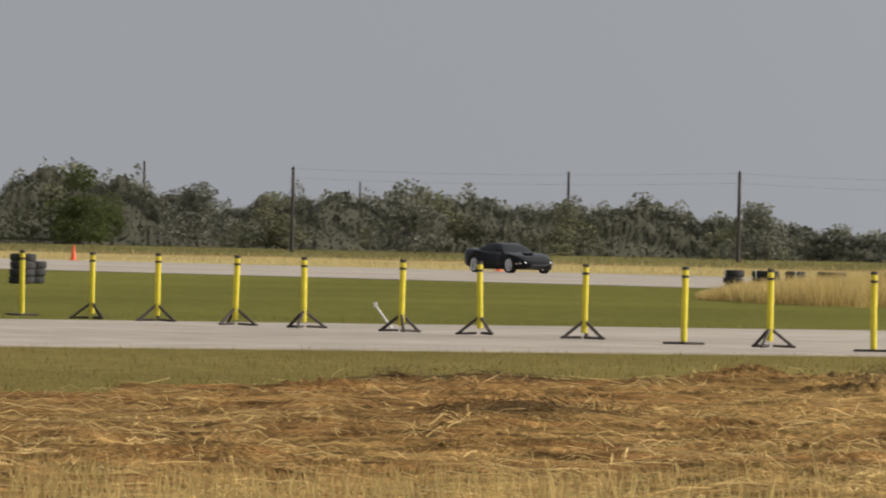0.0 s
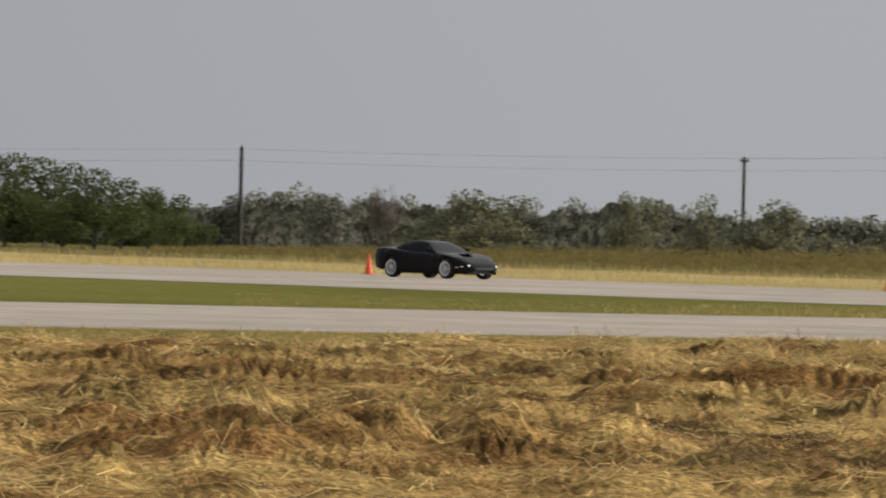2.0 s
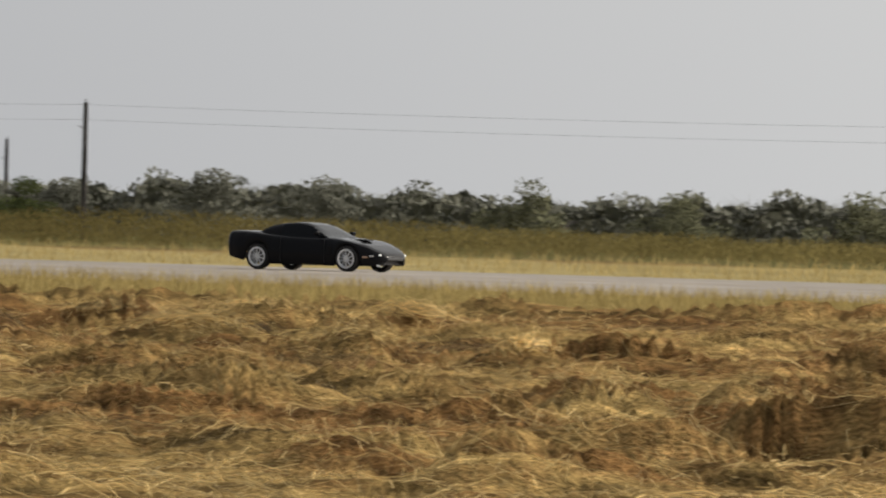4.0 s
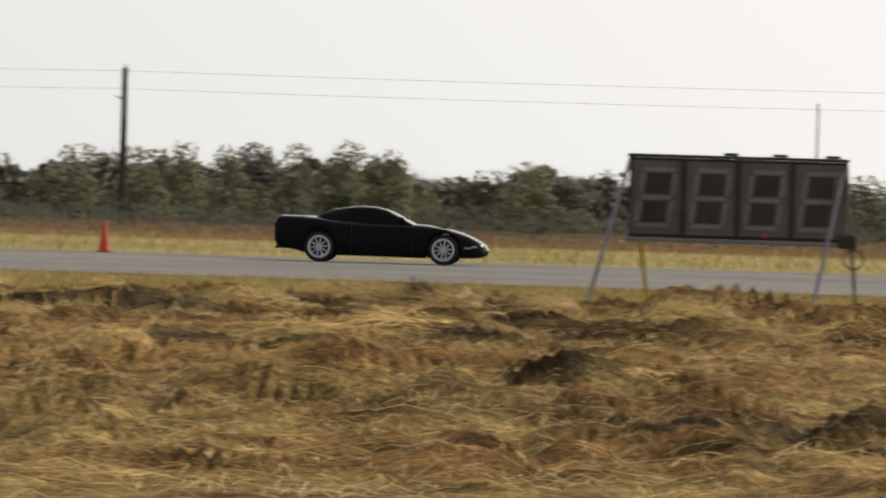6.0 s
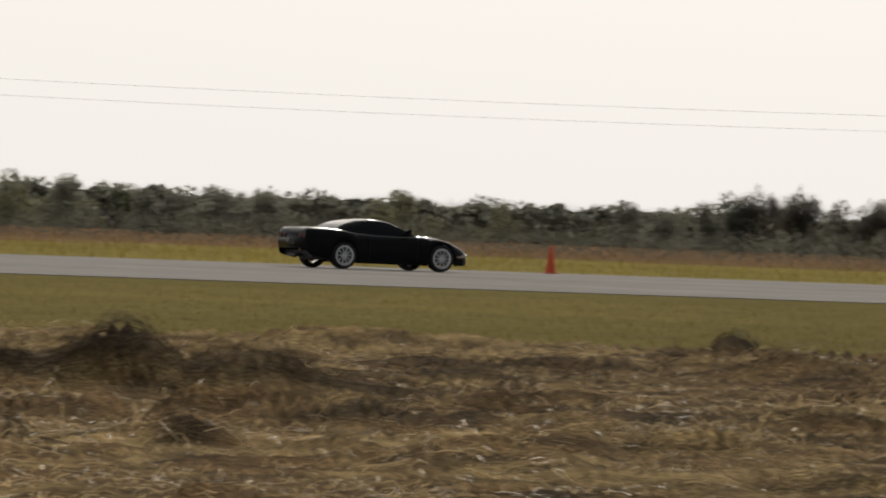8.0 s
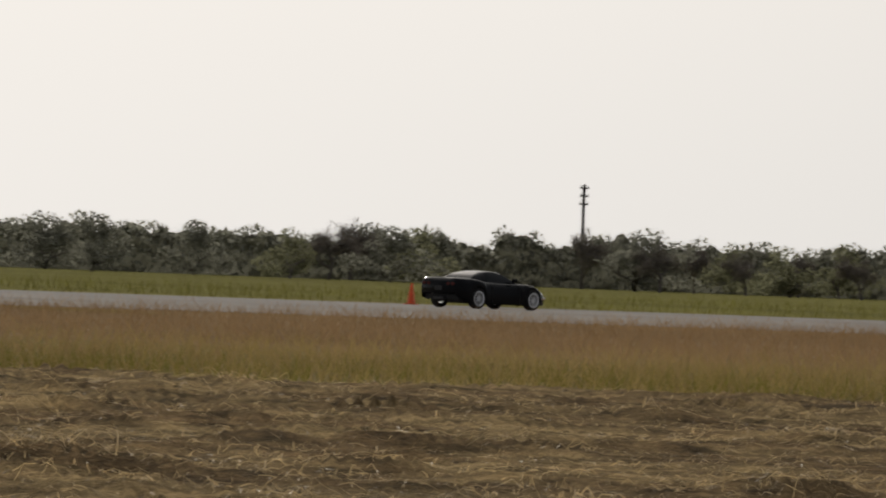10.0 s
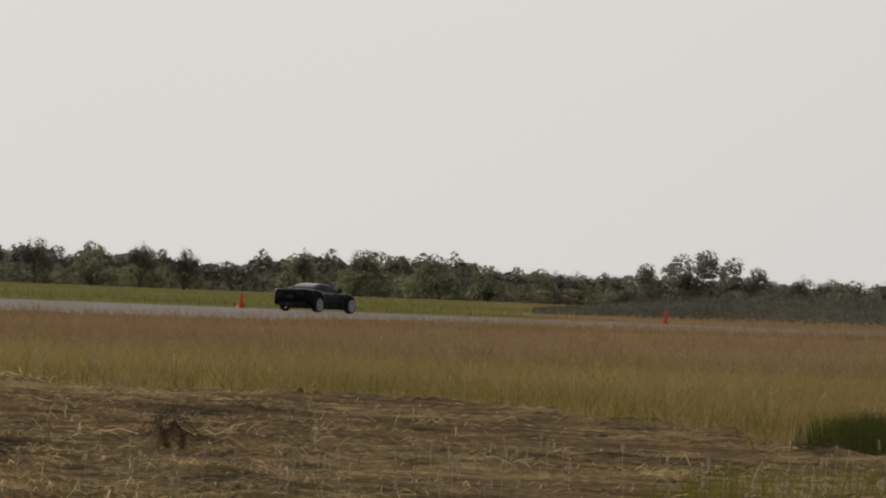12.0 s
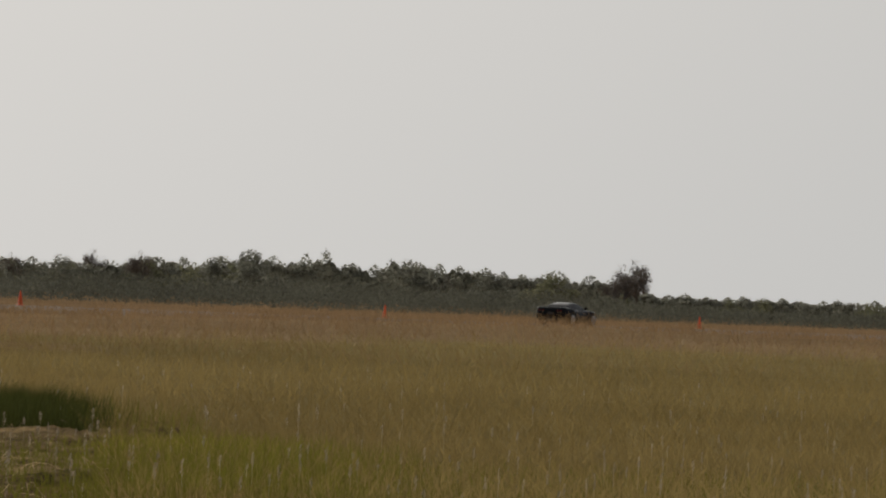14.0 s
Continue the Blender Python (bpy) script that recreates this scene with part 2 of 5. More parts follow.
def part(name, bm, material, parent=None, label="", smooth=False):
    me = bpy.data.meshes.new(name)
    bm.normal_update()
    bm.to_mesh(me)
    bm.free()
    if smooth:
        me.shade_smooth()
    return link_mesh(name, me, material, parent, label)


def raw(name, verts, faces, material, parent=None, label=""):
    me = bpy.data.meshes.new(name)
    v = np.asarray(verts, dtype=np.float32).reshape(-1, 3)
    f = np.asarray(faces, dtype=np.int32)
    k = f.shape[1]
    me.vertices.add(len(v))
    me.vertices.foreach_set("co", v.ravel())
    me.loops.add(f.size)
    me.loops.foreach_set("vertex_index", f.ravel())
    me.polygons.add(len(f))
    me.polygons.foreach_set("loop_start", np.arange(0, f.size, k, dtype=np.int32))
    me.update(calc_edges=True)
    return link_mesh(name, me, material, parent, label)


def empty(name, x=0, y=0, z=0, rz=0):
    e = new(name)
    e.empty_display_size = 0.3
    e.matrix_basis = pose(x, y, z, 0, 0, rz)
    return e


def box(bm, x0, x1, y0, y1, z0, z1, bevel=0.0):
    vs = [bm.verts.new(p) for p in ((x0, y0, z0), (x1, y0, z0), (x1, y1, z0), (x0, y1, z0), (x0, y0, z1), (x1, y0, z1), (x1, y1, z1), (x0, y1, z1))]
    fs = [bm.faces.new([vs[i] for i in q]) for q in ((3, 2, 1, 0), (4, 5, 6, 7), (0, 1, 5, 4), (1, 2, 6, 5), (2, 3, 7, 6), (3, 0, 4, 7))]
    if bevel:
        es = {e for f in fs for e in f.edges}
        bmesh.ops.bevel(bm, geom=list(es), offset=bevel, segments=1, affect="EDGES")
    return vs


def rod(bm, a, b, r0, r1=None, n=8):
    a, b = Vector(a), Vector(b)
    r1 = r0 if r1 is None else r1
    q = (b - a).to_track_quat("Z", "Y")
    rings = []
    for p, r in ((a, r0), (b, r1)):
        rings.append([bm.verts.new(p + q @ Vector((r * math.cos(k * 2 * math.pi / n), r * math.sin(k * 2 * math.pi / n), 0))) for k in range(n)])
    for k in range(n):
        bm.faces.new((rings[0][k], rings[0][(k + 1) % n], rings[1][(k + 1) % n], rings[1][k]))
    bm.faces.new(rings[0][::-1])
    bm.faces.new(rings[1])


def spin(bm, profile, n=24, axis="Z", m=None):
    """A closed ring of (radius, height) points turned round an axis."""
    m = m or Matrix.Identity(4)
    rings = []
    for r, h in profile:
        ring = []
        for k in range(n):
            a = 2 * math.pi * k / n
            p = (r * math.cos(a), r * math.sin(a), h) if axis == "Z" else (r * math.cos(a), h, r * math.sin(a))
            ring.append(bm.verts.new(m @ Vector(p)))
        rings.append(ring)
    for i in range(len(rings) - 1):
        for k in range(n):
            bm.faces.new((rings[i][k], rings[i][(k + 1) % n], rings[i + 1][(k + 1) % n], rings[i + 1][k]))
    return rings


def loft(bm, sections, close=False):
    rs = [[bm.verts.new(p) for p in s] for s in sections]
    n = len(rs[0])
    for a, b in zip(rs, rs[1:]):
        for k in range(n if close else n - 1):
            bm.faces.new((a[k], a[(k + 1) % n], b[(k + 1) % n], b[k]))
    return rs


def interp(x, pts):
    return float(np.interp(x, [p[0] for p in pts], [p[1] for p in pts]))


# ---------------- the lie of the land ----------------
HAY_EDGE = ((-60, 0), (-72, 30), (-93, 57), (-100, 75), (-107, 95), (-109, 120), (-95, 131), (-60, 137), (-12, 140),
            (14, 122), (24, 112), (54, 101), (80, 90), (101, 80), (119, 68), (104, 56), (93, 46.5), (62.6, 31.2), (44.7, 22.4), (10, 0))


def in_hay(X, Y):
    inside = np.zeros(X.shape, bool)
    n = len(HAY_EDGE)
    for i in range(n):
        (x0, y0), (x1, y1) = HAY_EDGE[i], HAY_EDGE[(i + 1) % n]
        if y0 == y1:
            continue
        c = ((y0 > Y) != (y1 > Y)) & (X < (x1 - x0) * (Y - y0) / (y1 - y0) + x0)
        inside ^= c
    return inside


def wave(X, Y, s, seed=0.0):
    """Cheap smooth noise, -1 to 1."""
    a = np.sin(X / s * 1.3 + seed) * np.cos(Y / s * 1.1 + seed * 2.1)
    b = np.sin((X * 0.6 + Y * 0.8) / s * 2.3 + seed * 3.7)
    c = np.sin((X * 0.9 - Y * 0.5) / s * 4.1 + seed * 1.7) * 0.6
    return (a + b + c) / 2.6


rng = np.random.default_rng(5)
NM = 1500
mound_az = np.radians(rng.uniform(-64, 64, NM))
mound_d = 60 + 85 * rng.random(NM) ** 0.9
mound_x, mound_y = np.sin(mound_az) * mound_d, np.cos(mound_az) * mound_d
keep = in_hay(mound_x, mound_y + 3)
mound_x, mound_y = mound_x[keep], mound_y[keep]
mound_h = 0.03 + 0.2 * rng.random(len(mound_x)) ** 2.0
mound_h *= np.interp(mound_d[keep], (115, 135), (1, 0.5)) * np.interp(np.degrees(np.arctan2(mound_x, mound_y)), (-60, -54, -48, 35, 48, 60), (0.4, 0.85, 1, 1, 0.6, 0.45))
mound_a = rng.uniform(0.35, 1.5, len(mound_x))
mound_b = rng.uniform(0.25, 0.8, len(mound_x))
# the raked windrow along the far side of the cut field
ROW = ((-97, 70), (-94, 82), (-84, 86), (-71, 98), (-45, 112), (-15, 123), (5, 117), (23, 106), (43, 89))
NR = 540
row_t = np.sort(rng.uniform(0, len(ROW) - 1, NR))
row_x = np.interp(row_t, range(len(ROW)), [p[0] for p in ROW])
row_y = np.interp(row_t, range(len(ROW)), [p[1] for p in ROW])
row_d = np.hypot(row_x, row_y)
row_out = (row_d + rng.choice((-19, -9, 1, 12), NR, p=(0.2, 0.3, 0.3, 0.2)) + rng.normal(0, 1.6, NR)) / row_d
row_x, row_y = row_x * row_out + rng.normal(0, 0.6, NR), row_y * row_out
row_h = np.interp(np.degrees(np.arctan2(row_x, row_y)), (-54, -50, -45.5, -42, -38, -30, -20, -9, 10, 26), (0.1, 0.17, 0.42, 0.6, 0.45, 0.45, 0.42, 0.42, 0.38, 0.22)) * rng.uniform(0.4, 1.05, NR) * np.interp(row_out * row_d - row_d, (5, 15), (1, 0.4))
# tussocks coloured dark for the shade on their backlit faces
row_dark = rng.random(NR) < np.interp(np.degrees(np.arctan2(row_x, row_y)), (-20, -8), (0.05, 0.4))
# backlit heaps, their shaded fronts put into the colour further down
heaps = np.array(((36.55, 73.75, 0.56, 0.62, 0.6), (35.3, 74.3, 0.36, 1.3, 0.6), (37.7, 73.4, 0.32, 1.0, 0.55), (38.9, 73.0, 0.14, 0.9, 0.4), (29.3, 58.0, 0.25, 0.2, 0.25), (28.0, 58.2, 0.2, 0.3, 0.25),
                  (51.7, 91.0, 0.2, 0.3, 0.3), (56.2, 97.4, 0.28, 0.36, 0.3), (40.8, 74.5, 0.13, 0.25, 0.25), (45.3, 81.3, 0.12, 0.5, 0.3), (91.0, 47.2, 0.12, 0.6, 0.4)))
# single clods whose dark colour stands for shaded hollows in the hay
clods = np.array(((69.6, 46.7), (63.5, 46.2), (69.2, 47.4), (67.6, 42.7), (76.6, 46.5), (4.7, 69.4), (4.9, 112.9), (7.8, 109.0), (9.5, 104.8), (6.1, 70.9), (-86.1, 58.2), (-79.9, 57.1),
                  (-72.7, 77.7), (-69.6, 75.9), (-65.7, 72.6), (-75.5, 85.3), (-68.9, 78.9), (-64.4, 74.4), (-77.1, 80.6), (-69.0, 82.4), (-66.9, 81.6), (-73.9, 73.8), (-75.6, 76.7), (-71.1, 69.9), (-49.5, 49.9)))
nc = len(clods)
size = rng.uniform(0.14, 0.3, nc)
heaps = np.concatenate([heaps, np.stack([clods[:, 0], clods[:, 1], size * np.where(np.arange(nc) > 11, 1.2, 1.3), size * rng.uniform(1.1, 2.2, nc), size * 1.2], 1)])
mound_x, mound_y = np.concatenate([mound_x, row_x, heaps[:, 0]]), np.concatenate([mound_y, row_y, heaps[:, 1]])
mound_h = np.concatenate([mound_h, row_h * 0.75, heaps[:, 2]])
mound_a = np.concatenate([mound_a, rng.uniform(0.5, 1.3, NR), heaps[:, 3]])
mound_b = np.concatenate([mound_b, rng.uniform(0.35, 0.8, NR), heaps[:, 4]])


# mounds that get their shade as a dark hay colour
mound_shaded = (rng.random(len(mound_x)) < 0.22) & (mound_h > 0.06) & (mound_h < 0.2)
mound_shaded[-len(heaps) - NR:-len(heaps)] = False
mound_shaded[-len(heaps):] = True
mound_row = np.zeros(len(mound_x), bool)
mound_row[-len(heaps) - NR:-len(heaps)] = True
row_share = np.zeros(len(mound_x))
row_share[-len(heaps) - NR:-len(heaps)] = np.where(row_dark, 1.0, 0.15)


def lattice(x, y, seed):
    """Smooth value noise, 0 to 1, one cell to the unit."""
    i, j = np.floor(x).astype(np.int64), np.floor(y).astype(np.int64)
    u, v = x - i, y - j
    u, v = u * u * (3 - 2 * u), v * v * (3 - 2 * v)

    def at(a, b):
        k = (a * 73856093 ^ b * 19349663 ^ seed * 83492791) & 0xFFFFFF
        k = (k * 2654435761 + 1013904223) & 0xFFFFFFFF
        k = ((k >> 13) ^ k) * 1274126177 & 0xFFFFFFFF
        return (k >> 8 & 0xFFFF) / 65535.0
    return (at(i, j) * (1 - u) + at(i + 1, j) * u) * (1 - v) + (at(i, j + 1) * (1 - u) + at(i + 1, j + 1) * u) * v


def relief(X, Y):
    """Height of the loose hay above the soil: round clumps with sharp creases."""
    az = np.degrees(np.arctan2(X, Y))
    warp = lattice(X * 1.1, Y * 1.1, 9) * 0.8
    x, y = np.radians(az) * 95 + warp, np.hypot(X, Y) - warp        # along and across the mown swathes
    big = lattice(x / 3.2, y / 2.4, 1)
    b2 = np.abs(2 * lattice(x / 1.25, y / 0.8, 2) - 1)
    b3 = np.abs(2 * lattice(x / 0.42, y / 0.3, 3) - 1)
    b4 = np.abs(2 * lattice(x / 0.2, y / 0.25, 4) - 1)
    h = 0.3 * b2 * np.clip(big * 1.9 - 0.55, 0, 1.2) + 0.07 * b3 * (0.3 + big) + 0.02 * b4
    d = np.hypot(X, Y)
    h = h * np.interp(d, (50, 66), (0.25, 1)) * np.where(az < -44, np.interp(d, (112, 132), (1, 0.35)), 1.0)
    return h * np.interp(az, (-63, -57, -53, -49, -30, -8, 10, 25, 40, 55, 64), (0.4, 0.45, 0.75, 1.15, 1.3, 1.1, 0.95, 0.8, 0.6, 0.55, 0.35))


def hay_shade(X, Y):
    """How far heaps and raked tussocks take the dark shade colour, 0 to 1."""
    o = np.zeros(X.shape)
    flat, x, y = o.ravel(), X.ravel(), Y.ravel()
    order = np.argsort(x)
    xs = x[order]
    for k in np.nonzero(mound_shaded | mound_row)[0]:
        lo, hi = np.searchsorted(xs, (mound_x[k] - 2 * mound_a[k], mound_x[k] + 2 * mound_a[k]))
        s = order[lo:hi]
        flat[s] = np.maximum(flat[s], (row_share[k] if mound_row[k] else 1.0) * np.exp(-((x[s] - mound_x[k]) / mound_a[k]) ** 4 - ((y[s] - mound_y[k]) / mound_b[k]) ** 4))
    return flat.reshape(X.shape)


def land(X, Y):
    """Height of the ground."""
    X, Y = np.asarray(X, float), np.asarray(Y, float)
    z = np.zeros(X.shape)
    d2 = X * X + Y * Y
    near = (d2 > 45 ** 2) & (d2 < 165 ** 2) & (Y > 10)
    idx = np.nonzero(near.ravel())[0]
    if len(idx):
        x, y, h = X.ravel()[idx], Y.ravel()[idx], np.zeros(len(idx))
        order = np.argsort(x)
        xs = x[order]
        for mx, my, mh, ma, mb in zip(mound_x, mound_y, mound_h, mound_a, mound_b):
            lo, hi = np.searchsorted(xs, (mx - 3 * ma, mx + 3 * ma))
            s = order[lo:hi]
            h[s] = np.maximum(h[s], mh * np.exp(-((x[s] - mx) / ma) ** 2 - ((y[s] - my) / mb) ** 2))
        z.ravel()[idx] += h * (0.95 + 0.25 * wave(x, y, 0.7, 3))
    # a low swell under the tall grass on the far right
    az = np.degrees(np.arctan2(X, Y))
    d = np.sqrt(d2)
    z += np.interp(az, (59.2, 60.4, 61.5, 63, 64.5, 66, 75, 90), (0, 0.2, 0.3, 0.42, 0.6, 0.72, 0.5, 0)) * np.exp(-((d - 290) / 60.0) ** 2)
    return z


def cover_colour(X, Y):
    n1, n2 = wave(X, Y, 6, 1.0), wave(X, Y, 19, 2.0)
    hay = in_hay(X + 2.0 * n1, Y + 2.0 * n1)
    c = np.empty(X.shape + (3,))
    turn = np.interp(np.degrees(np.arctan2(X, Y)), (-45, -12, 8, 24), (0, 1, 1, 0.65))[..., None]
    c[:] = (1 - turn) * np.array((0.165, 0.16, 0.042)) + turn * np.array((0.235, 0.172, 0.048))   # mown green turf
    az = np.degrees(np.arctan2(X, Y))
    c[az > 44 + 5 * n1] = (0.28, 0.195, 0.105)     # russet field
    c[(az > 44 + 5 * n1) & (np.hypot(X, Y) < np.interp(az, (46, 52, 60, 66), (160, 175, 215, 235)) + 18 * n2)] = (0.24, 0.185, 0.075)
    c[(X > -119) & (az < -38) & (Y < 172)] = (0.215, 0.175, 0.058)
    far = Y > 221
    c[far] = (0.45, 0.36, 0.16)
    c[far & (az > 0)] = (0.31, 0.245, 0.06)
    c[far & (az > 40)] = (0.175, 0.162, 0.045)
    c[(Y > 283 + 6 * n2) & (az < 40)] = (0.24, 0.145, 0.07)
    c[far & (az + 0.5 * n1 > 60.9)] = (0.27, 0.175, 0.09)
    c[(Y > 290 + 8 * n2) & (az < -28)] = (0.17, 0.155, 0.06)
    aged = np.interp(az, (-55, -25, 12, 40), (0, 0.45, 0.9, 1))[..., None]
    blend = (1 - aged) * np.array((0.265, 0.156, 0.056)) + aged * np.array((0.185, 0.115, 0.045))
    c[hay] = blend[hay]
    # shade of heaps and tussocks mixed into the ground colour
    old = hay_shade(X, Y)[..., None]
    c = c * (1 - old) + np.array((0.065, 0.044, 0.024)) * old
    c[Y > 412] = (0.085, 0.09, 0.065)               # far woods and pasture
    c[(Y < 10)] = (0.3, 0.24, 0.11)
    c *= (1 + 0.12 * n1 + 0.12 * n2)[..., None]
    return c


def build_ground():
    az = np.radians(np.concatenate([np.arange(-70, 70.01, 0.4), np.arange(78, 286, 8.0)]))
    d = np.concatenate([[0.0, 10, 30], 50 * 1.011 ** np.arange(0, 107), 160 * 1.035 ** np.arange(0, 100)])
    d = d[d < 4800]
    A, R = np.meshgrid(az, d, indexing="ij")
    X, Y = np.sin(A) * R, np.cos(A) * R
    Z = land(X, Y)
    n, k = A.shape
    i = np.arange(n)[:, None] * k + np.arange(k - 1)[None, :]
    j = ((np.arange(n) + 1) % n)[:, None] * k + np.arange(k - 1)[None, :]
    f = np.stack([i, i + 1, j + 1, j], -1).reshape(-1, 4)[:, ::-1]
    g = raw("ground", np.stack([X, Y, Z], -1), f, M_GROUND)
    col = np.ones((n * k, 4), np.float32)
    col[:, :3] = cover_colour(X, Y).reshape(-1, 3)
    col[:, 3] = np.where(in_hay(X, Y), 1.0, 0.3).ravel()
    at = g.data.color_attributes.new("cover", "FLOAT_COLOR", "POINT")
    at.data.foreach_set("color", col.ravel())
    g.data.shade_smooth()
    return tagged(g, "flat field of cut hay, green turf and russet grass", "ground", kind="structure")


build_ground()


def build_hay_mat():
    """The closed mat of cut hay, clumped and creased, that lies on the soil."""
    az = np.radians(np.arange(-63.6, 66.01, 0.048))
    d = 48.5 * 1.0062 ** np.arange(0, 197)
    A, R = np.meshgrid(az, d, indexing="ij")
    R = R * (1 + 0.0018 * np.sin(A * 4000 + R * 7))
    X, Y = np.sin(A) * R, np.cos(A) * R
    n1 = wave(X, Y, 6, 1.0)
    hay = in_hay(X + 1.5 * wave(X, Y, 5), Y + 1.5 * wave(X, Y, 6, 3))
    Z = land(X, Y) + np.where(hay, relief(X, Y) + 0.008, -0.05)
    n, k = A.shape
    i = np.arange(n - 1)[:, None] * k + np.arange(k - 1)[None, :]
    keep = hay[:-1, :-1] | hay[1:, :-1] | hay[:-1, 1:] | hay[1:, 1:]
    f = np.stack([i, i + 1, i + k + 1, i + k], -1)[keep][:, ::-1]
    used = np.zeros(n * k, bool)
    used[f.ravel()] = True
    index = np.cumsum(used) - 1
    V = np.stack([X, Y, Z], -1).reshape(-1, 3)[used]
    g = raw("hay_mat", V, index[f], M_GROUND)
    azd = np.degrees(A)
    aged = np.interp(azd, (-55, -20, 8, 19, 38), (0, 0.05, 0.2, 0.65, 1))[..., None]
    straw = (1 - aged) * np.array((0.365, 0.245, 0.09)) + aged * np.array((0.24, 0.17, 0.08))
    soil = (1 - aged) * np.array((0.225, 0.122, 0.044)) + aged * np.array((0.13, 0.085, 0.04))
    loose = lattice(X * 0.35 + 7, Y * 0.35, 21) * 0.5 + lattice(X * 1.5, Y * 1.5, 22) * 0.3 + lattice(np.radians(azd) * 95 * 2.2, R * 4.0, 23) * 0.35
    loose = np.clip((loose - 0.42) * 3.2, 0, 1)[..., None] * np.interp(azd, (-58, -50), (0.45, 1))[..., None]
    c = soil * (1 - loose) + straw * loose
    # the same shade painted into the mat, stronger to the right
    old = (hay_shade(X, Y) * np.interp(azd, (-20, -8), (0.6, 1)))[..., None]
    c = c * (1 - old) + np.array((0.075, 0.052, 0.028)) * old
    c *= (1 + 0.1 * n1 + 0.45 * (lattice(np.radians(azd) * 95 * 3.5, R * 9, 24) - 0.5))[..., None]
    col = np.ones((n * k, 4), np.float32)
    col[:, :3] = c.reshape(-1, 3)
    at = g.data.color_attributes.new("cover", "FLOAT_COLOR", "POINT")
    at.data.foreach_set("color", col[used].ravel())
    tagged(g, "uneven mat of cut straw-coloured hay, clumped and creased", "hay", kind="stuff")


build_hay_mat()


def slab(name, corners, z, label, material=M_CONCRETE):
    bm = bmesh.new()
    top = [bm.verts.new((x, y, z)) for x, y in corners]
    low = [bm.verts.new((x, y, -0.3)) for x, y in corners]
    bm.faces.new(top)
    for k in range(len(top)):
        bm.faces.new((top[k], low[k], low[(k + 1) % len(top)], top[(k + 1) % len(top)]))
    bmesh.ops.recalc_face_normals(bm, faces=bm.faces[:])
    return tagged(part(name, bm, material), label, "road", kind="structure")


slab("road_runway", ((-2500, 173), (-80, 173), (-80, 222), (-2500, 222)), 0.015, "long pale grey concrete runway, weathered")
slab("road_runway_east", ((-79.99, 173), (2500, 173), (2500, 222), (-79.99, 222)), 0.015, "darker grey stretch of the runway", M_DARK_CONCRETE)
slab("road_taxiway", ((-150, -60), (-118, -60), (-118, 150), (-125, 162), (-138, 172.98), (-174, 172.98), (-159, 164), (-152, 150), (-150, 138)), 0.02, "pale concrete taxiway that joins the runway")


# ---------------- the sports car ----------------
def arch(x, cx, r, base):
    h = r * r - (x - cx) ** 2
    return max(base, 0.335 + math.sqrt(h)) if h > 0 else base


TOP = ((-2.285, 0.80), (-2.25, 0.93), (-2.15, 0.965), (-1.75, 0.965), (-1.35, 0.945), (-0.9, 0.88), (-0.3, 0.845), (0.4, 0.835), (0.75, 0.84), (1.1, 0.825), (1.4, 0.785),
       (1.7, 0.705), (1.95, 0.61), (2.15, 0.51), (2.25, 0.44), (2.285, 0.38))
MID = ((-2.285, 0.86), (-2.15, 0.985), (-1.4, 0.985), (-0.3, 0.93), (0.6, 0.87), (0.95, 0.86), (1.4, 0.79), (1.8, 0.68), (2.1, 0.545), (2.25, 0.46), (2.285, 0.39))
LOW = ((-2.285, 0.46), (-2.22, 0.33), (-1.9, 0.26), (-1.6, 0.2), (-0.95, 0.15), (1.0, 0.14), (1.75, 0.16), (2.1, 0.17), (2.25, 0.22), (2.285, 0.30))
WID = ((-2.285, 0.74), (-2.2, 0.82), (-1.9, 0.90), (-1.3, 0.935), (-0.5, 0.88), (0.3, 0.865), (0.9, 0.90), (1.38, 0.92), (1.8, 0.86), (2.05, 0.76), (2.2, 0.62), (2.285, 0.42))
ROOF = ((-1.44, 0.945), (-1.36, 0.99), (-1.25, 1.065), (-1.14, 1.105), (-1.0, 1.145), (-0.75, 1.2), (-0.45, 1.228), (-0.15, 1.22), (0.1, 1.17), (0.3, 1.08), (0.5, 0.97), (0.72, 0.85), (0.86, 0.80))


def body_section(x):
    t, m, w = interp(x, TOP), interp(x, MID), interp(x, WID)
    lo = arch(x, -1.305, 0.352, arch(x, 1.375, 0.35, interp(x, LOW)))
    lo = min(lo, t - 0.06)
    zs = lo + (t - lo) * 0.45
    half = [(w * 0.965, lo), (w * 0.995, lo + (zs - lo) * 0.5), (w, zs), (w * 0.985, lo + (t - lo) * 0.72), (w * 0.93, lo + (t - lo) * 0.92), (w * 0.84, t), (w * 0.55, m - (m - t) * 0.35), (0.0, m)]
    return [(x, -y, z) for y, z in half] + [(x, y, z) for y, z in half[-2::-1]]


def roof_section(x, grow=0.0):
    r, b = interp(x, ROOF) + grow, 0.80
    k = max(0.0, min(1.0, (r - 0.83) / 0.38))
    wb, wt = 0.735 + grow, 0.735 - 0.20 * k + grow
    half = [(wb, b), (wb - (wb - wt) * 0.5, b + (r - b) * 0.55), (wt, b + (r - b) * 0.88), (wt * 0.86, b + (r - b) * 0.97), (wt * 0.5, r - 0.004), (0.0, r)]
    return [(x, -y, z) for y, z in half] + [(x, y, z) for y, z in half[-2::-1]]


def glass_patch(xs, columns, grow=0.006):
    bm = bmesh.new()
    loft(bm, [[roof_section(x, grow)[c] for c in columns] for x in xs])
    bmesh.ops.recalc_face_normals(bm, faces=bm.faces[:])
    return bm


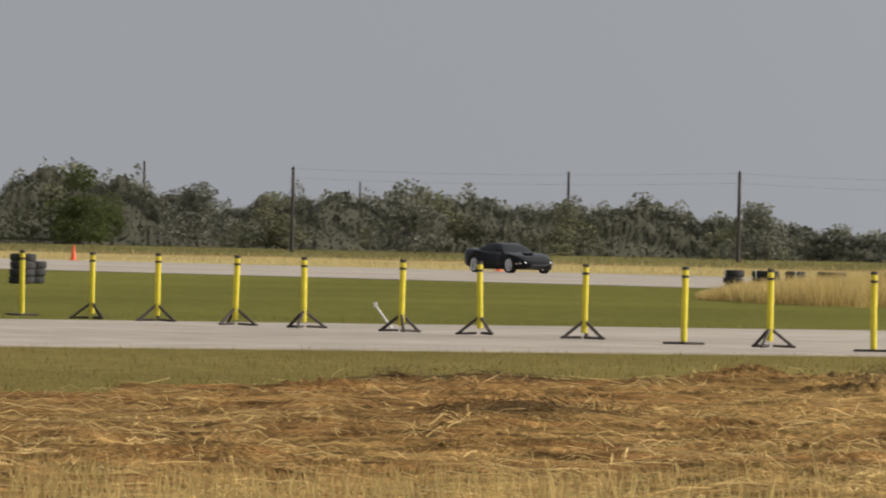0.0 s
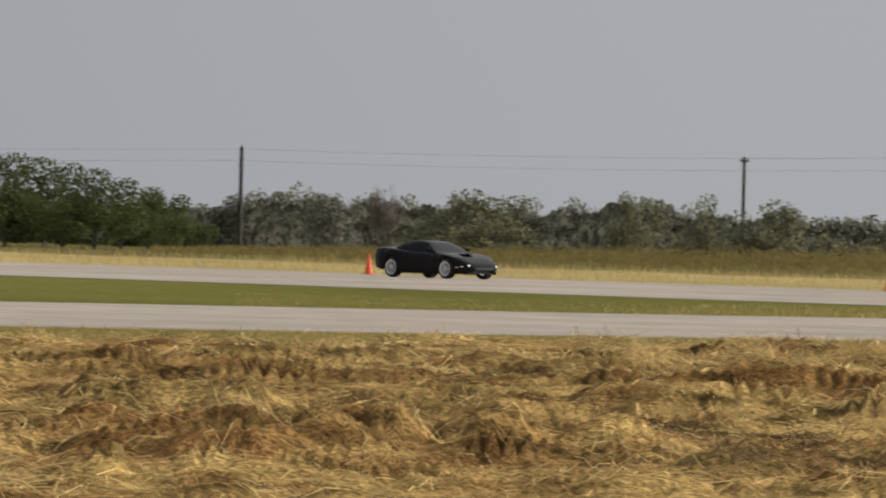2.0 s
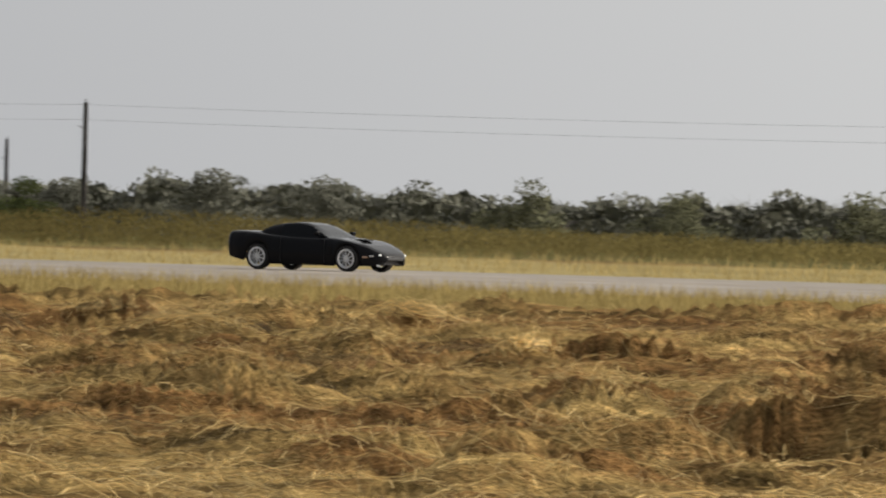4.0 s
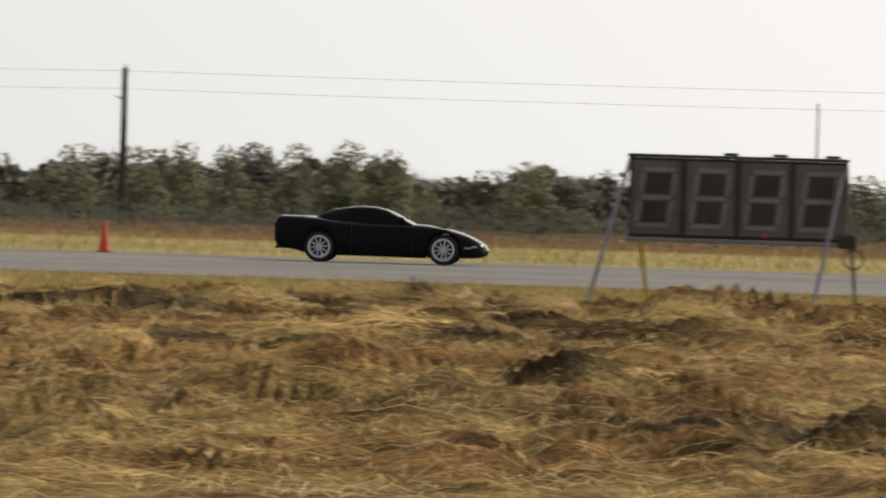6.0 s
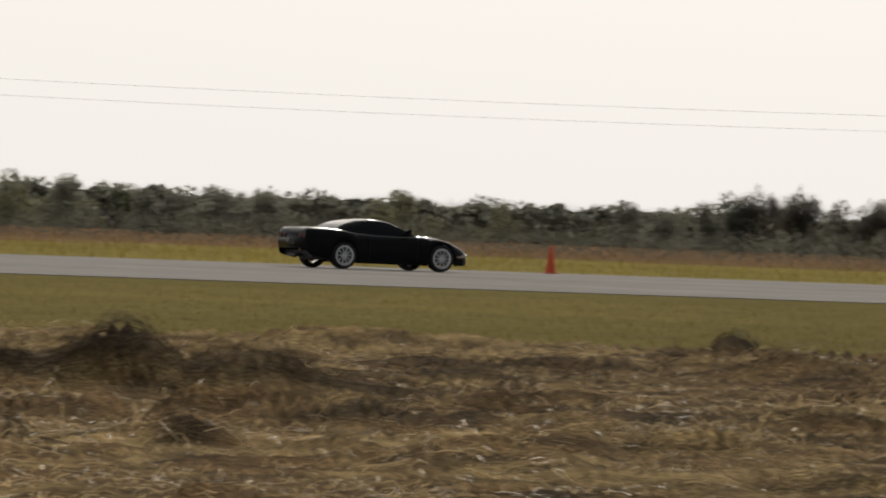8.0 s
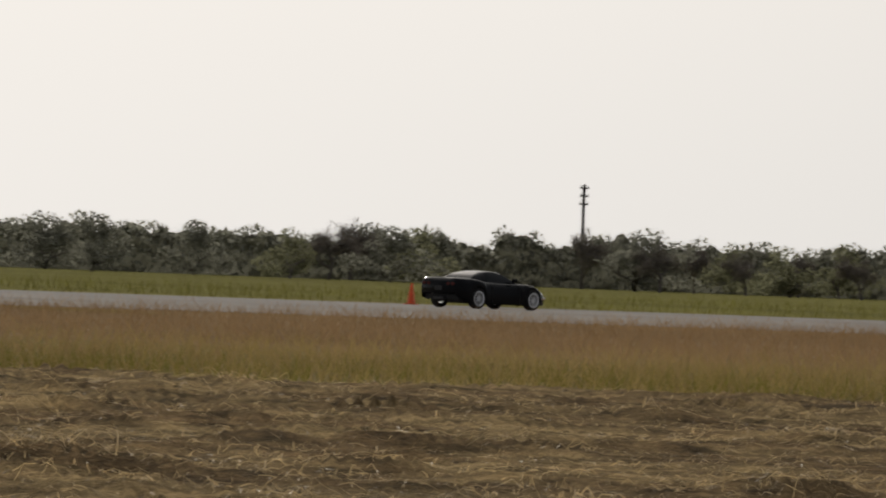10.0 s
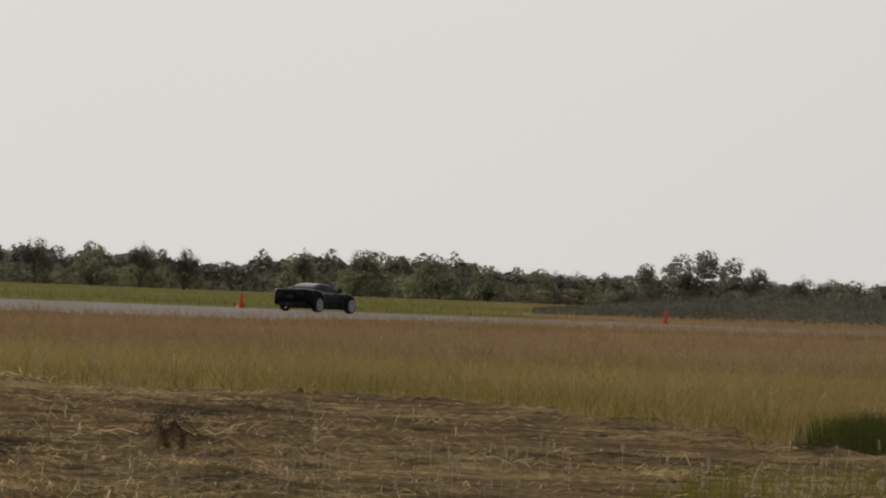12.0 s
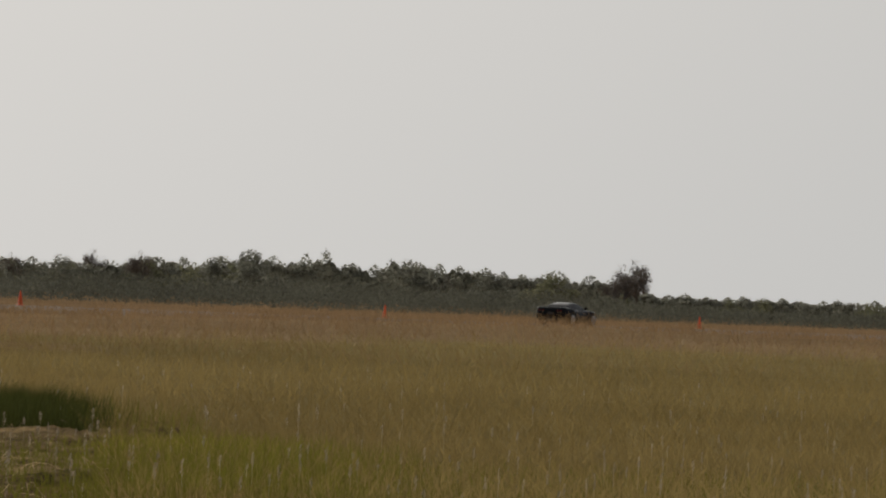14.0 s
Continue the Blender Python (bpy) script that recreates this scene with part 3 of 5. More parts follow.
M_GLASS = mat("tinted_glass", (0.004, 0.005, 0.006), 0.1, spread=0.03, spec=0.4)
M_GLASS.node_tree.nodes["Principled BSDF"].inputs["IOR"].default_value = 1.28


def make_wheel(car, x, y, side):
    w = empty("wheel", x, y, 0.327)
    w.parent = car
    bm = bmesh.new()
    hw = 0.125
    rings = spin(bm, [(0.235, -hw * 0.8), (0.295, -hw), (0.318, -hw * 0.9), (0.326, -hw * 0.6), (0.327, 0), (0.326, hw * 0.6), (0.318, hw * 0.9), (0.295, hw), (0.235, hw * 0.8)], 36, "Y")
    part("tyre", bm, M_RUBBER, w, smooth=True)
    s = -hw if side < 0 else hw
    bm = bmesh.new()
    spin(bm, [(0.25, s * 0.86), (0.246, s * 0.99), (0.212, s * 1.0), (0.195, s * 0.86), (0.20, -s * 0.5)], 36, "Y")
    for k in range(10):                                    # thin twin spokes
        a = 2 * math.pi * k / 10
        rod(bm, (0.055 * math.cos(a), s * 0.8, 0.055 * math.sin(a)), (0.222 * math.cos(a), s * 0.9, 0.222 * math.sin(a)), 0.020, 0.013, 6)
    spin(bm, [(0.0, s * 0.86), (0.045, s * 0.86), (0.06, s * 0.78), (0.06, s * 0.3)], 16, "Y")
    bmesh.ops.recalc_face_normals(bm, faces=bm.faces[:])
    part("rim", bm, M_RIM, w, "silver spoked alloy rim")
    bm = bmesh.new()
    spin(bm, [(0.0, s * 0.30), (0.165, s * 0.30), (0.17, s * 0.16), (0.0, s * 0.16)], 24, "Y")
    part("brake_disc", bm, M_RIM_DARK, w)
    bm = bmesh.new()
    spin(bm, [(0.0, s * 0.90), (0.022, s * 0.90), (0.024, s * 0.80)], 12, "Y")
    part("hub_cap", bm, M_WHITE, w)
    return w


def make_car():
    car = empty("sports_car")
    tagged(car, "black low two-seat sports car with hardtop and silver wheels", "car")
    xs = sorted(set([-2.285, -2.275, -2.25, 2.25, 2.275, 2.285] + [round(-2.2 + 0.055 * k, 3) for k in range(81)]))
    bm = bmesh.new()
    rs = loft(bm, [body_section(x) for x in xs])
    bm.faces.new(rs[0][::-1])
    bm.faces.new(rs[-1])
    bmesh.ops.recalc_face_normals(bm, faces=bm.faces[:])
    part("body", bm, M_BLACK, car, smooth=True)
    bm = bmesh.new()                                       # floor pan and wheel wells
    box(bm, -2.1, -1.75, -0.72, 0.72, 0.27, 0.42)
    box(bm, -0.9, 0.95, -0.84, 0.84, 0.15, 0.30)
    box(bm, -1.72, -0.88, -0.64, 0.64, 0.20, 0.84)
    box(bm, -0.9, 1.0, -0.60, 0.60, 0.20, 0.62)
    box(bm, 0.97, 1.76, -0.64, 0.64, 0.20, 0.655)
    box(bm, 1.8, 2.15, -0.6, 0.6, 0.19, 0.3)
    part("floor_pan", bm, M_TRIM, car)
    rx = [-1.46 + 0.058 * k for k in range(41)]
    bm = bmesh.new()
    loft(bm, [roof_section(x) for x in rx])
    bmesh.ops.recalc_face_normals(bm, faces=bm.faces[:])
    part("hardtop", bm, M_BLACK, car, smooth=True)
    part("windshield", glass_patch([0.20, 0.32, 0.45, 0.58, 0.70, 0.83], (2, 3, 4, 5, 6, 7, 8)), M_GLASS, car, "raked tinted windshield", True)
    part("rear_window", glass_patch([-1.40, -1.33, -1.26, -1.18, -1.08, -0.98, -0.88], (3, 4, 5, 6, 7)), M_GLASS, car, "steep tinted rear window", True)
    for cols in ((0, 1, 2), (8, 9, 10)):
        part("side_window", glass_patch([-0.72, -0.5, -0.25, 0.0, 0.2, 0.42, 0.62], cols), M_GLASS, car, smooth=True)
    for s in (-1, 1):
        bm = bmesh.new()                                   # mirror
        box(bm, 0.40, 0.52, s * 0.86 - 0.09, s * 0.86 + 0.09, 0.90, 1.01, 0.03)
        rod(bm, (0.46, s * 0.76, 0.86), (0.46, s * 0.84, 0.93), 0.025)
        part("wing_mirror", bm, M_BLACK, car)
        bm = bmesh.new()                                   # lower front lamps
        box(bm, 2.12, 2.225, s * 0.585 - 0.035, s * 0.585 + 0.035, 0.42, 0.458, 0.012)
        part("front_lamp", bm, M_LAMP, car, "lit front lamp")
        bm = bmesh.new()
        box(bm, 1.98, 2.10, s * 0.765 - 0.03, s * 0.765 + 0.03, 0.385, 0.43, 0.012)
        part("turn_lamp", bm, M_LENS, car)
        bm = bmesh.new()
        box(bm, 1.82, 1.98, s * 0.855 - 0.02, s * 0.855 + 0.02, 0.36, 0.40, 0.01)
        part("side_marker", bm, M_AMBER, car)
        bm = bmesh.new()                                   # pop-up lamp lid line
        box(bm, 1.55, 1.93, s * 0.60 - 0.16, s * 0.60 + 0.16, 0.60, 0.612)
        part("lamp_lid", bm, M_BLACK, car)
        for dy in (0.42, 0.62):
            bm = bmesh.new()
            spin(bm, [(0.0, -0.02), (0.075, -0.02), (0.085, 0.02)], 18, "Z", Matrix.Translation((-2.283, s * dy, 0.78)) @ Matrix.Rotation(math.pi / 2, 4, "Y") @ Matrix.Scale(0.75, 4, (1, 0, 0)))
            bmesh.ops.recalc_face_normals(bm, faces=bm.faces[:])
            part("tail_lamp", bm, M_RED, car, "round red tail lamp")
        bm = bmesh.new()                                   # door shut lines
        box(bm, 0.70, 0.708, s * 0.885 - 0.012, s * 0.885 + 0.012, 0.22, 0.80)
        part("door_gap", bm, M_TRIM, car)
        bm = bmesh.new()
        box(bm, -0.62, -0.612, s * 0.885 - 0.014, s * 0.885 + 0.014, 0.22, 0.82)
        part("door_gap", bm, M_TRIM, car)
        bm = bmesh.new()                                   # side scoop behind the front wheel
        box(bm, 0.80, 0.93, s * 0.895 - 0.014, s * 0.895 + 0.014, 0.42, 0.64, 0.01)
        part("side_scoop", bm, M_BLACK, car)
    bm = bmesh.new()
    box(bm, 2.22, 2.30, -0.38, 0.38, 0.30, 0.37, 0.015)
    part("grille", bm, M_TRIM, car)
    bm = bmesh.new()
    box(bm, -2.30, -2.26, -0.16, 0.16, 0.56, 0.70, 0.005)
    part("plate_recess", bm, M_TRIM, car)
    for y in (-0.16, -0.06, 0.06, 0.16):
        bm = bmesh.new()
        rod(bm, (-2.1, y, 0.30), (-2.30, y, 0.30), 0.038, n=12)
        part("exhaust_tip", bm, M_CHROME, car)
    bm = bmesh.new()
    box(bm, 1.05, 1.5, -0.22, 0.22, 0.80, 0.83, 0.02)
    part("hood_bulge", bm, M_BLACK, car)
    wheels = [make_wheel(car, x, y * 0.80, y) for x in (-1.305, 1.375) for y in (-1, 1)]
    return car, wheels


CAR, WHEELS = make_car()
SPEED = ((0, 46.53), (3, 54.85), (6, 62.63), (9, 64.95), (11.5, 59.55), (14, 58.61))
DRIVE_X0, LANE_Y = -342.41, 213.2


def car_place(t):
    x, dt = DRIVE_X0, 1 / 120
    for k in range(round(t / dt)):
        a = (k + 0.5) * dt
        x += interp(a, SPEED) * dt
    return x


# ---------------- small things along the strip ----------------
def make_cone():
    c = empty("traffic_cone")
    tagged(c, "orange vinyl traffic cone standing at the runway edge", "cone", "cones along the runway")
    bm = bmesh.new()
    spin(bm, [(0.145, 0.03), (0.135, 0.05), (0.032, 0.69), (0.026, 0.71), (0.0, 0.71)], 18)
    part("cone_body", bm, M_ORANGE, c, smooth=True)
    bm = bmesh.new()
    box(bm, -0.18, 0.18, -0.18, 0.18, 0.0, 0.032, 0.012)
    part("base", bm, M_ORANGE, c)
    return c


CONE_X = (-389, -352.6, -280.6, -254, -228.5, -200, -174, -149.7, -112, -66, -20.7, 14.2, 53.2, 90.6, 120.8, 168, 207, 244, 281.6, 306.7, 343.9, 366, 404.5, 428, 470, 512)
cone = make_cone()
for k, cxx in enumerate(CONE_X):
    m = pose(cxx * 1.0073, 220.6, 0.015, 0, 0, 37 * k)
    if k:
        copy_thing(cone, m)
    else:
        cone.matrix_basis = m
copy_thing(cone, pose(111.1, 173.6, 0.015, 0, 0, 20))


def make_barrier(tripod):
    b = empty("barrier_post")
    tagged(b, "yellow steel tube post on a dark %s foot, scuffed" % ("tripod" if tripod else "flat plate"), "post", "posts across the taxiway")
    bm = bmesh.new()
    rod(bm, (0, 0, 0.10 if tripod else 0.03), (0, 0, 1.17), 0.05, 0.05, 12)
    part("tube", bm, M_YELLOW, b)
    bm = bmesh.new()
    rod(bm, (0, 0, 1.02), (0, 0, 1.06), 0.054, n=12)
    part("band", bm, M_STEEL, b, "dark worn band")
    bm = bmesh.new()
    rod(bm, (0, 0, 1.14), (0, 0, 1.19), 0.053, n=12)
    part("cap", bm, M_STEEL, b, "dark worn cap")
    if tripod:
        for k in range(3):
            a = radians(90 + 120 * k + 10)
            bm = bmesh.new()
            rod(bm, (0, 0, 0.30), (0.36 * math.cos(a), 0.36 * math.sin(a), 0.02), 0.026, n=6)
            rod(bm, (0.05 * math.cos(a), 0.05 * math.sin(a), 0.03), (0.40 * math.cos(a), 0.40 * math.sin(a), 0.02), 0.022, n=6)
            part("leg", bm, M_STEEL, b)
    else:
        bm = bmesh.new()
        box(bm, -0.28, 0.28, -0.2, 0.2, 0, 0.035, 0.01)
        part("foot_plate", bm, M_STEEL, b)
    return b


POSTS = ((-158.2, 88.0, 0), (-153.3, 86.7, 1), (-149.4, 85.8, 1), (-145.0, 84.8, 1), (-142.2, 84.5, 1), (-138.4, 84.1, 1), (-136.1, 84.2, 1), (-132.0, 83.6, 1), (-127.4, 82.5, 0), (-124.7, 82.3, 1), (-121.6, 82.1, 0))
kinds = {0: make_barrier(False), 1: make_barrier(True)}
used = set()
for k, (x, y, tri) in enumerate(POSTS):
    lean = (0.6, -1.0, 0.8, 1.4, -0.3)[k % 5]
    m = pose(x, y, 0.02 if -150 < x < -118 else 0.0, lean, lean * 0.8, 23 * k)
    if tri in used:
        copy_thing(kinds[tri], m)
    else:
        kinds[tri].matrix_basis = m
        used.add(tri)

stick = empty("leaning_stake", -138.75, 84.0, 0.02, 58.7)
tagged(stick, "thin white broken stake leaning against a post foot", "stake")
bm = bmesh.new()
rod(bm, (0.15, 0, 0.0), (-0.15, 0.0, 0.42), 0.02, 0.016)
part("stake_shaft", bm, M_WHITE, stick)
bm = bmesh.new()
box(bm, -0.19, -0.13, -0.012, 0.012, 0.40, 0.48, 0.005)
part("stake_tip", bm, M_WHITE, stick)


def tyre_mesh():
    bm = bmesh.new()
    prof = [(0.19, -0.09), (0.28, -0.105), (0.315, -0.08), (0.322, -0.02), (0.322, 0.02), (0.315, 0.08), (0.28, 0.105), (0.19, 0.09), (0.19, -0.09)]
    spin(bm, prof, 20)
    bmesh.ops.recalc_face_normals(bm, faces=bm.faces[:])
    me = bpy.data.meshes.new("tyre")
    bm.to_mesh(me)
    bm.free()
    me.materials.append(M_RUBBER)
    return me


TYRE = tyre_mesh()


def tyre_stack(x, y, n, rz=0, label="stack of worn black tyres lying flat", stripe=False):
    s = empty("tyre_stack", x, y, 0.0, rz)
    tagged(s, label, "tyre stack", "tyre stacks along the runway")
    for k in range(n):
        t = new("tyre", TYRE)
        t.parent = s
        t.matrix_basis = pose(0.03 * math.sin(3 * k + x), 0.03 * math.cos(2 * k + y), 0.105 + 0.208 * k, 0, 0, 31 * k)
    if stripe:
        bm = bmesh.new()
        box(bm, -0.02, 0.02, -0.345, -0.325, 0.0, 0.21 * n, 0.004)
        part("strap", bm, M_WHITE, s, "white painted stripe")
    return s


# beside the tall grass island, by the runway's far side, and on the verges
for k in range(11):
    tyre_stack(-260.6 + 1.2 * k, 170.6 + 0.3 * math.sin(k * 2.0), (3, 3, 3, 3, 3, 3, 2, 3, 2, 3, 2)[k], 20 * k, stripe=k in (0, 1, 3, 4, 7))
for x, y, n in ((-234.75, 171.2, 3),):
    tyre_stack(x, y, n)
for x, y, n in ((-239.5, 133.2, 3), (-240.1, 133.6, 4), (-240.8, 133.9, 4), (-241.3, 134.6, 3)):
    tyre_stack(x, y, n)
for x, y, n in ((-232.9, 224.3, 3), (-232.2, 224.5, 3), (-231.5, 224.4, 3), (-230.8, 224.3, 2), (-230.1, 224.5, 4), (-229.4, 224.3, 3), (-228.7, 224.2, 3)):
    tyre_stack(x, y, n)
for k in range(5):
    tyre_stack(-131.8 + 0.78 * k + (0.1 if k else 0), 170.5 + 0.12 * k, (3, 4, 4, 4, 3)[k], 15 * k, stripe=k == 3)
for dx in (1.75, 2.45):
    p = empty("marker_post", -132.2 + dx, 169.9, 0.0)
    tagged(p, "short white plastic marker post before the tyres", "post", "marker posts")
    bm = bmesh.new()
    rod(bm, (0, 0, 0), (0, 0, 1.12), 0.045, n=10)
    part("post_tube", bm, M_WHITE, p)
for x, y, n in ((212.1, 161.0, 4), (212.8, 161.15, 4)):
    tyre_stack(x, y, n)
tyre_stack(212.7, 160.3, 1)


# wooden target frame on old tyres
def make_frame():
    e = empty("timber_frame", -221.9, 174.1, 0.015, 50)
    tagged(e, "upright raw pine timber frame with a diagonal brace", "frame")
    w, h = 0.52, 1.36

    def board(name, a, b, t=0.045):
        bm = bmesh.new()
        d = Vector(b) - Vector(a)
        box(bm, -t, t, -0.02, 0.02, 0, d.length, 0.004)
        bm.transform(Matrix.Translation(a) @ d.to_track_quat("Z", "Y").to_matrix().to_4x4())
        part(name, bm, M_PINE, e)
    for s in (-w, w):
        bm = bmesh.new()
        box(bm, s - 0.045, s + 0.045, -0.022, 0.022, 0, h, 0.004)
        part("upright", bm, M_PINE, e)
    for z in (0.40, h - 0.05):
        bm = bmesh.new()
        box(bm, -w - 0.04, w + 0.04, -0.066, -0.024, z - 0.045, z + 0.045, 0.004)
        part("rail", bm, M_PINE, e)
    bm = bmesh.new()
    L = math.hypot(2 * w, h - 0.2)
    box(bm, -0.045, 0.045, -0.105, -0.068, 0, L, 0.004)
    bm.transform(Matrix.Translation((-w, 0, 0.12)) @ Matrix.Rotation(math.atan2(2 * w, h - 0.2), 4, "Y"))
    part("brace", bm, M_PINE, e)
    for s in (-w, w):
        bm = bmesh.new()
        box(bm, s - 0.05, s + 0.05, -0.5, 0.5, 0, 0.05, 0.004)
        part("foot", bm, M_PINE, e)


make_frame()
for x, y in ((-223.2, 175.0), (-222.5, 174.9), (-221.8, 174.7), (-221.2, 174.5), (-220.6, 174.2)):
    tyre_stack(x, y, 1, label="single old tyre lying flat as ballast")


# ---------------- the speed display ----------------
def make_display():
    e = empty("speed_display", -3.97, 131.0, 0.0, 0)
    tagged(e, "dark four-digit speed display board on grey steel trestles, unlit", "display board")
    W, z0, z1 = 2.88, 1.12, 2.18
    bm = bmesh.new()
    box(bm, -W / 2, W / 2, -0.08, 0.10, z0, z1, 0.01)
    part("board", bm, M_BOARD, e)
    bm = bmesh.new()
    box(bm, -W / 2 - 0.06, W / 2 + 0.04, -0.12, 0.14, z0 - 0.06, z0 - 0.002, 0.008)
    part("bottom_rail", bm, M_GALV, e)
    bm = bmesh.new()
    box(bm, -W / 2 - 0.03, W / 2 + 0.03, -0.11, 0.12, z1 + 0.002, z1 + 0.045, 0.008)
    part("top_rail", bm, M_BOARD, e)
    for k in range(4):
        c = -W / 2 + W * (k + 0.5) / 4
        bm = bmesh.new()
        box(bm, c - W / 8 + 0.035, c + W / 8 - 0.035, -0.10, -0.084, z0 + 0.04, z1 - 0.04, 0.006)
        digit = part("digit_panel", bm, M_PANEL, e)
        zc, hw, hh = (z0 + z1) / 2, 0.21, 0.40
        for x0, x1, q0, q1 in ((-hw, hw, hh - 0.06, hh), (-hw, hw, -0.03, 0.03), (-hw, hw, -hh, -hh + 0.06),
                               (-hw - 0.03, -hw + 0.03, 0.05, hh - 0.08), (hw - 0.03, hw + 0.03, 0.05, hh - 0.08), (-hw - 0.03, -hw + 0.03, -hh + 0.08, -0.05), (hw - 0.03, hw + 0.03, -hh + 0.08, -0.05)):
            bm = bmesh.new()
            vs = box(bm, c + x0, c + x1, -0.112, -0.102, zc + q0, zc + q1)
            for v in bm.verts:                              # slanted figures
                v.co.x += (v.co.z - zc) * 0.12
            part("segment", bm, M_SEG, digit)
        for q0, q1 in ((0.05, hh - 0.075), (-hh + 0.075, -0.05)):
            bm = bmesh.new()
            box(bm, c - hw + 0.045, c + hw - 0.045, -0.108, -0.102, zc + q0, zc + q1)
            for v in bm.verts:
                v.co.x += (v.co.z - zc) * 0.12
            part("digit_field", bm, M_BOARD, digit, "dark field inside the figure")
        if k < 3:
            bm = bmesh.new()
            box(bm, c + W / 8 - 0.03, c + W / 8 + 0.03, -0.13, -0.085, z0 + 0.01, z1 - 0.01, 0.008)
            part("mullion", bm, M_BOARD, e)
    bm = bmesh.new()
    box(bm, 0.34, 0.40, -0.125, -0.108, z0 + 0.03, z0 + 0.09, 0.01)
    part("indicator", bm, M_SEGRED, e, "small red diode")
    for s, xe in ((-1, -W / 2 + 0.02), (1, W / 2 - 0.02)):
        for y0, out in ((-0.95, 0.55), (0.95, -0.25)):
            foot = (xe + s * (out if s < 0 else -out * 0.75), y0 * (1.0 if y0 < 0 else 0.8), 0.02)
            bm = bmesh.new()
            rod(bm, (xe, 0.0, z1 + 0.03), foot, 0.028, n=8)
            leg = part("trestle_leg", bm, M_YELLOW if (s < 0 and y0 > 0) else M_GALV, e)
            d = Vector((xe, 0, z1)) - Vector(foot)
            bm = bmesh.new()
            rod(bm, Vector(foot) + d * 0.02, Vector(foot) + d * 0.10, 0.05, n=8)
            part("rubber_foot", bm, M_RUBBER, leg)
    bm = bmesh.new()
    rod(bm, (1.03, 0, z1), (1.03, 0, z1 + 0.78), 0.016, 0.012)
    part("antenna", bm, M_GALV, e)
    for x in (-0.1, 0.55, 1.25):
        bm = bmesh.new()
        box(bm, x - 0.10, x + 0.10, -0.09, 0.09, z1 + 0.047, z1 + 0.085, 0.01)
        part("clamp", bm, M_BOARD, e)
    bm = bmesh.new()
    box(bm, W / 2 - 0.10, W / 2 + 0.16, -0.16, 0.12, z0 - 0.08, z0 + 0.12, 0.03)
    part("control_box", bm, M_BOARD, e)
    bm = bmesh.new()
    for a in range(18):
        t0, t1 = 2 * math.pi * a / 18, 2 * math.pi * (a + 1) / 18
        rod(bm, (W / 2 + 0.12 + 0.13 * math.cos(t0), -0.15, z0 - 0.22 + 0.13 * math.sin(t0)), (W / 2 + 0.12 + 0.13 * math.cos(t1), -0.15, z0 - 0.22 + 0.13 * math.sin(t1)), 0.011, n=5)
    part("cable_coil", bm, M_TRIM, e)


make_display()
for x, y, h in ((11.7, 138.7, 0.66), (231.6, 172.6, 0.8), (-322, 226.0, 0.9)):
    e = empty("edge_stake", x, y, 0)
    tagged(e, "thin dark steel stake in the turf", "stake", "stakes")
    bm = bmesh.new()
    rod(bm, (0, 0, 0), (0.02, 0, h), 0.03, 0.028)
    part("stake_bar", bm, M_STEEL, e)
e = empty("runway_marker", 116.4, 178.9, 0.015)
tagged(e, "low dark marker lamp on a thin stem", "marker")
bm = bmesh.new()
rod(bm, (0, 0, 0), (0, 0, 0.16), 0.02)
part("stem", bm, M_STEEL, e)
bm = bmesh.new()
box(bm, -0.11, 0.11, -0.06, 0.06, 0.15, 0.24, 0.02)
part("lamp_head", bm, M_STEEL, e)


# ---------------- power lines ----------------
def make_pole(x, y, h, arms):
    e = empty("utility_pole", x, y, 0)
    tagged(e, "weathered dark wooden utility pole before the scrub", "utility pole", "utility poles")
    bm = bmesh.new()
    rod(bm, (0, 0, -0.2), (0.03 * math.sin(x), 0, h), 0.14, 0.10, 10)
    part("shaft", bm, M_POLE, e)
    for k in range(arms):
        bm = bmesh.new()
        z = h - 0.25 - 0.55 * k
        box(bm, -0.42, 0.42, -0.05, 0.05, z - 0.05, z + 0.05, 0.01)
        for q in (-0.36, 0.36):
            rod(bm, (q, 0, z + 0.05), (q, 0, z + 0.17), 0.03, n=6)
        part("crossarm", bm, M_POLE, e)
    if not arms:
        bm = bmesh.new()
        rod(bm, (0, 0, h), (0, 0, h + 0.14), 0.035, 0.03, 6)
        rod(bm, (-0.35, 0, h - 1.0), (0, 0, h - 1.15), 0.03, 0.03, 6)
        part("insulator", bm, M_GALV, e)
    return e


NEAR_POLES = ((-590.8, 5.9), (-534.2, 5.85), (-496.4, 5.6), (-416.9, 5.8), (-356.6, 6.1), (-295.1, 6.0), (-232.2, 5.8), (-165, 5.7), (-98, 5.6), (-32.5, 5.6), (30.2, 6.15), (91.9, 6.2), (153.5, 6.2), (215.1, 6.2), (278, 6.2))
FAR_POLES = ((-768.9, 7.4, 0), (-697.6, 6.8, 0), (-597.8, 6.6, 1), (-473.0, 6.8, 1), (-369.6, 5.4, 0), (-296.9, 4.8, 0), (507.4, 6.9, 3))
for x, h in NEAR_POLES:
    make_pole(x, 350, h, 0)
for x, h, a in FAR_POLES:
    make_pole(x, 440, h, a)
for x, h in ((-828.6, 5.3), (-509.8, 3.4), (-997.3, 7.2)):
    make_pole(x, 600, h, 0)


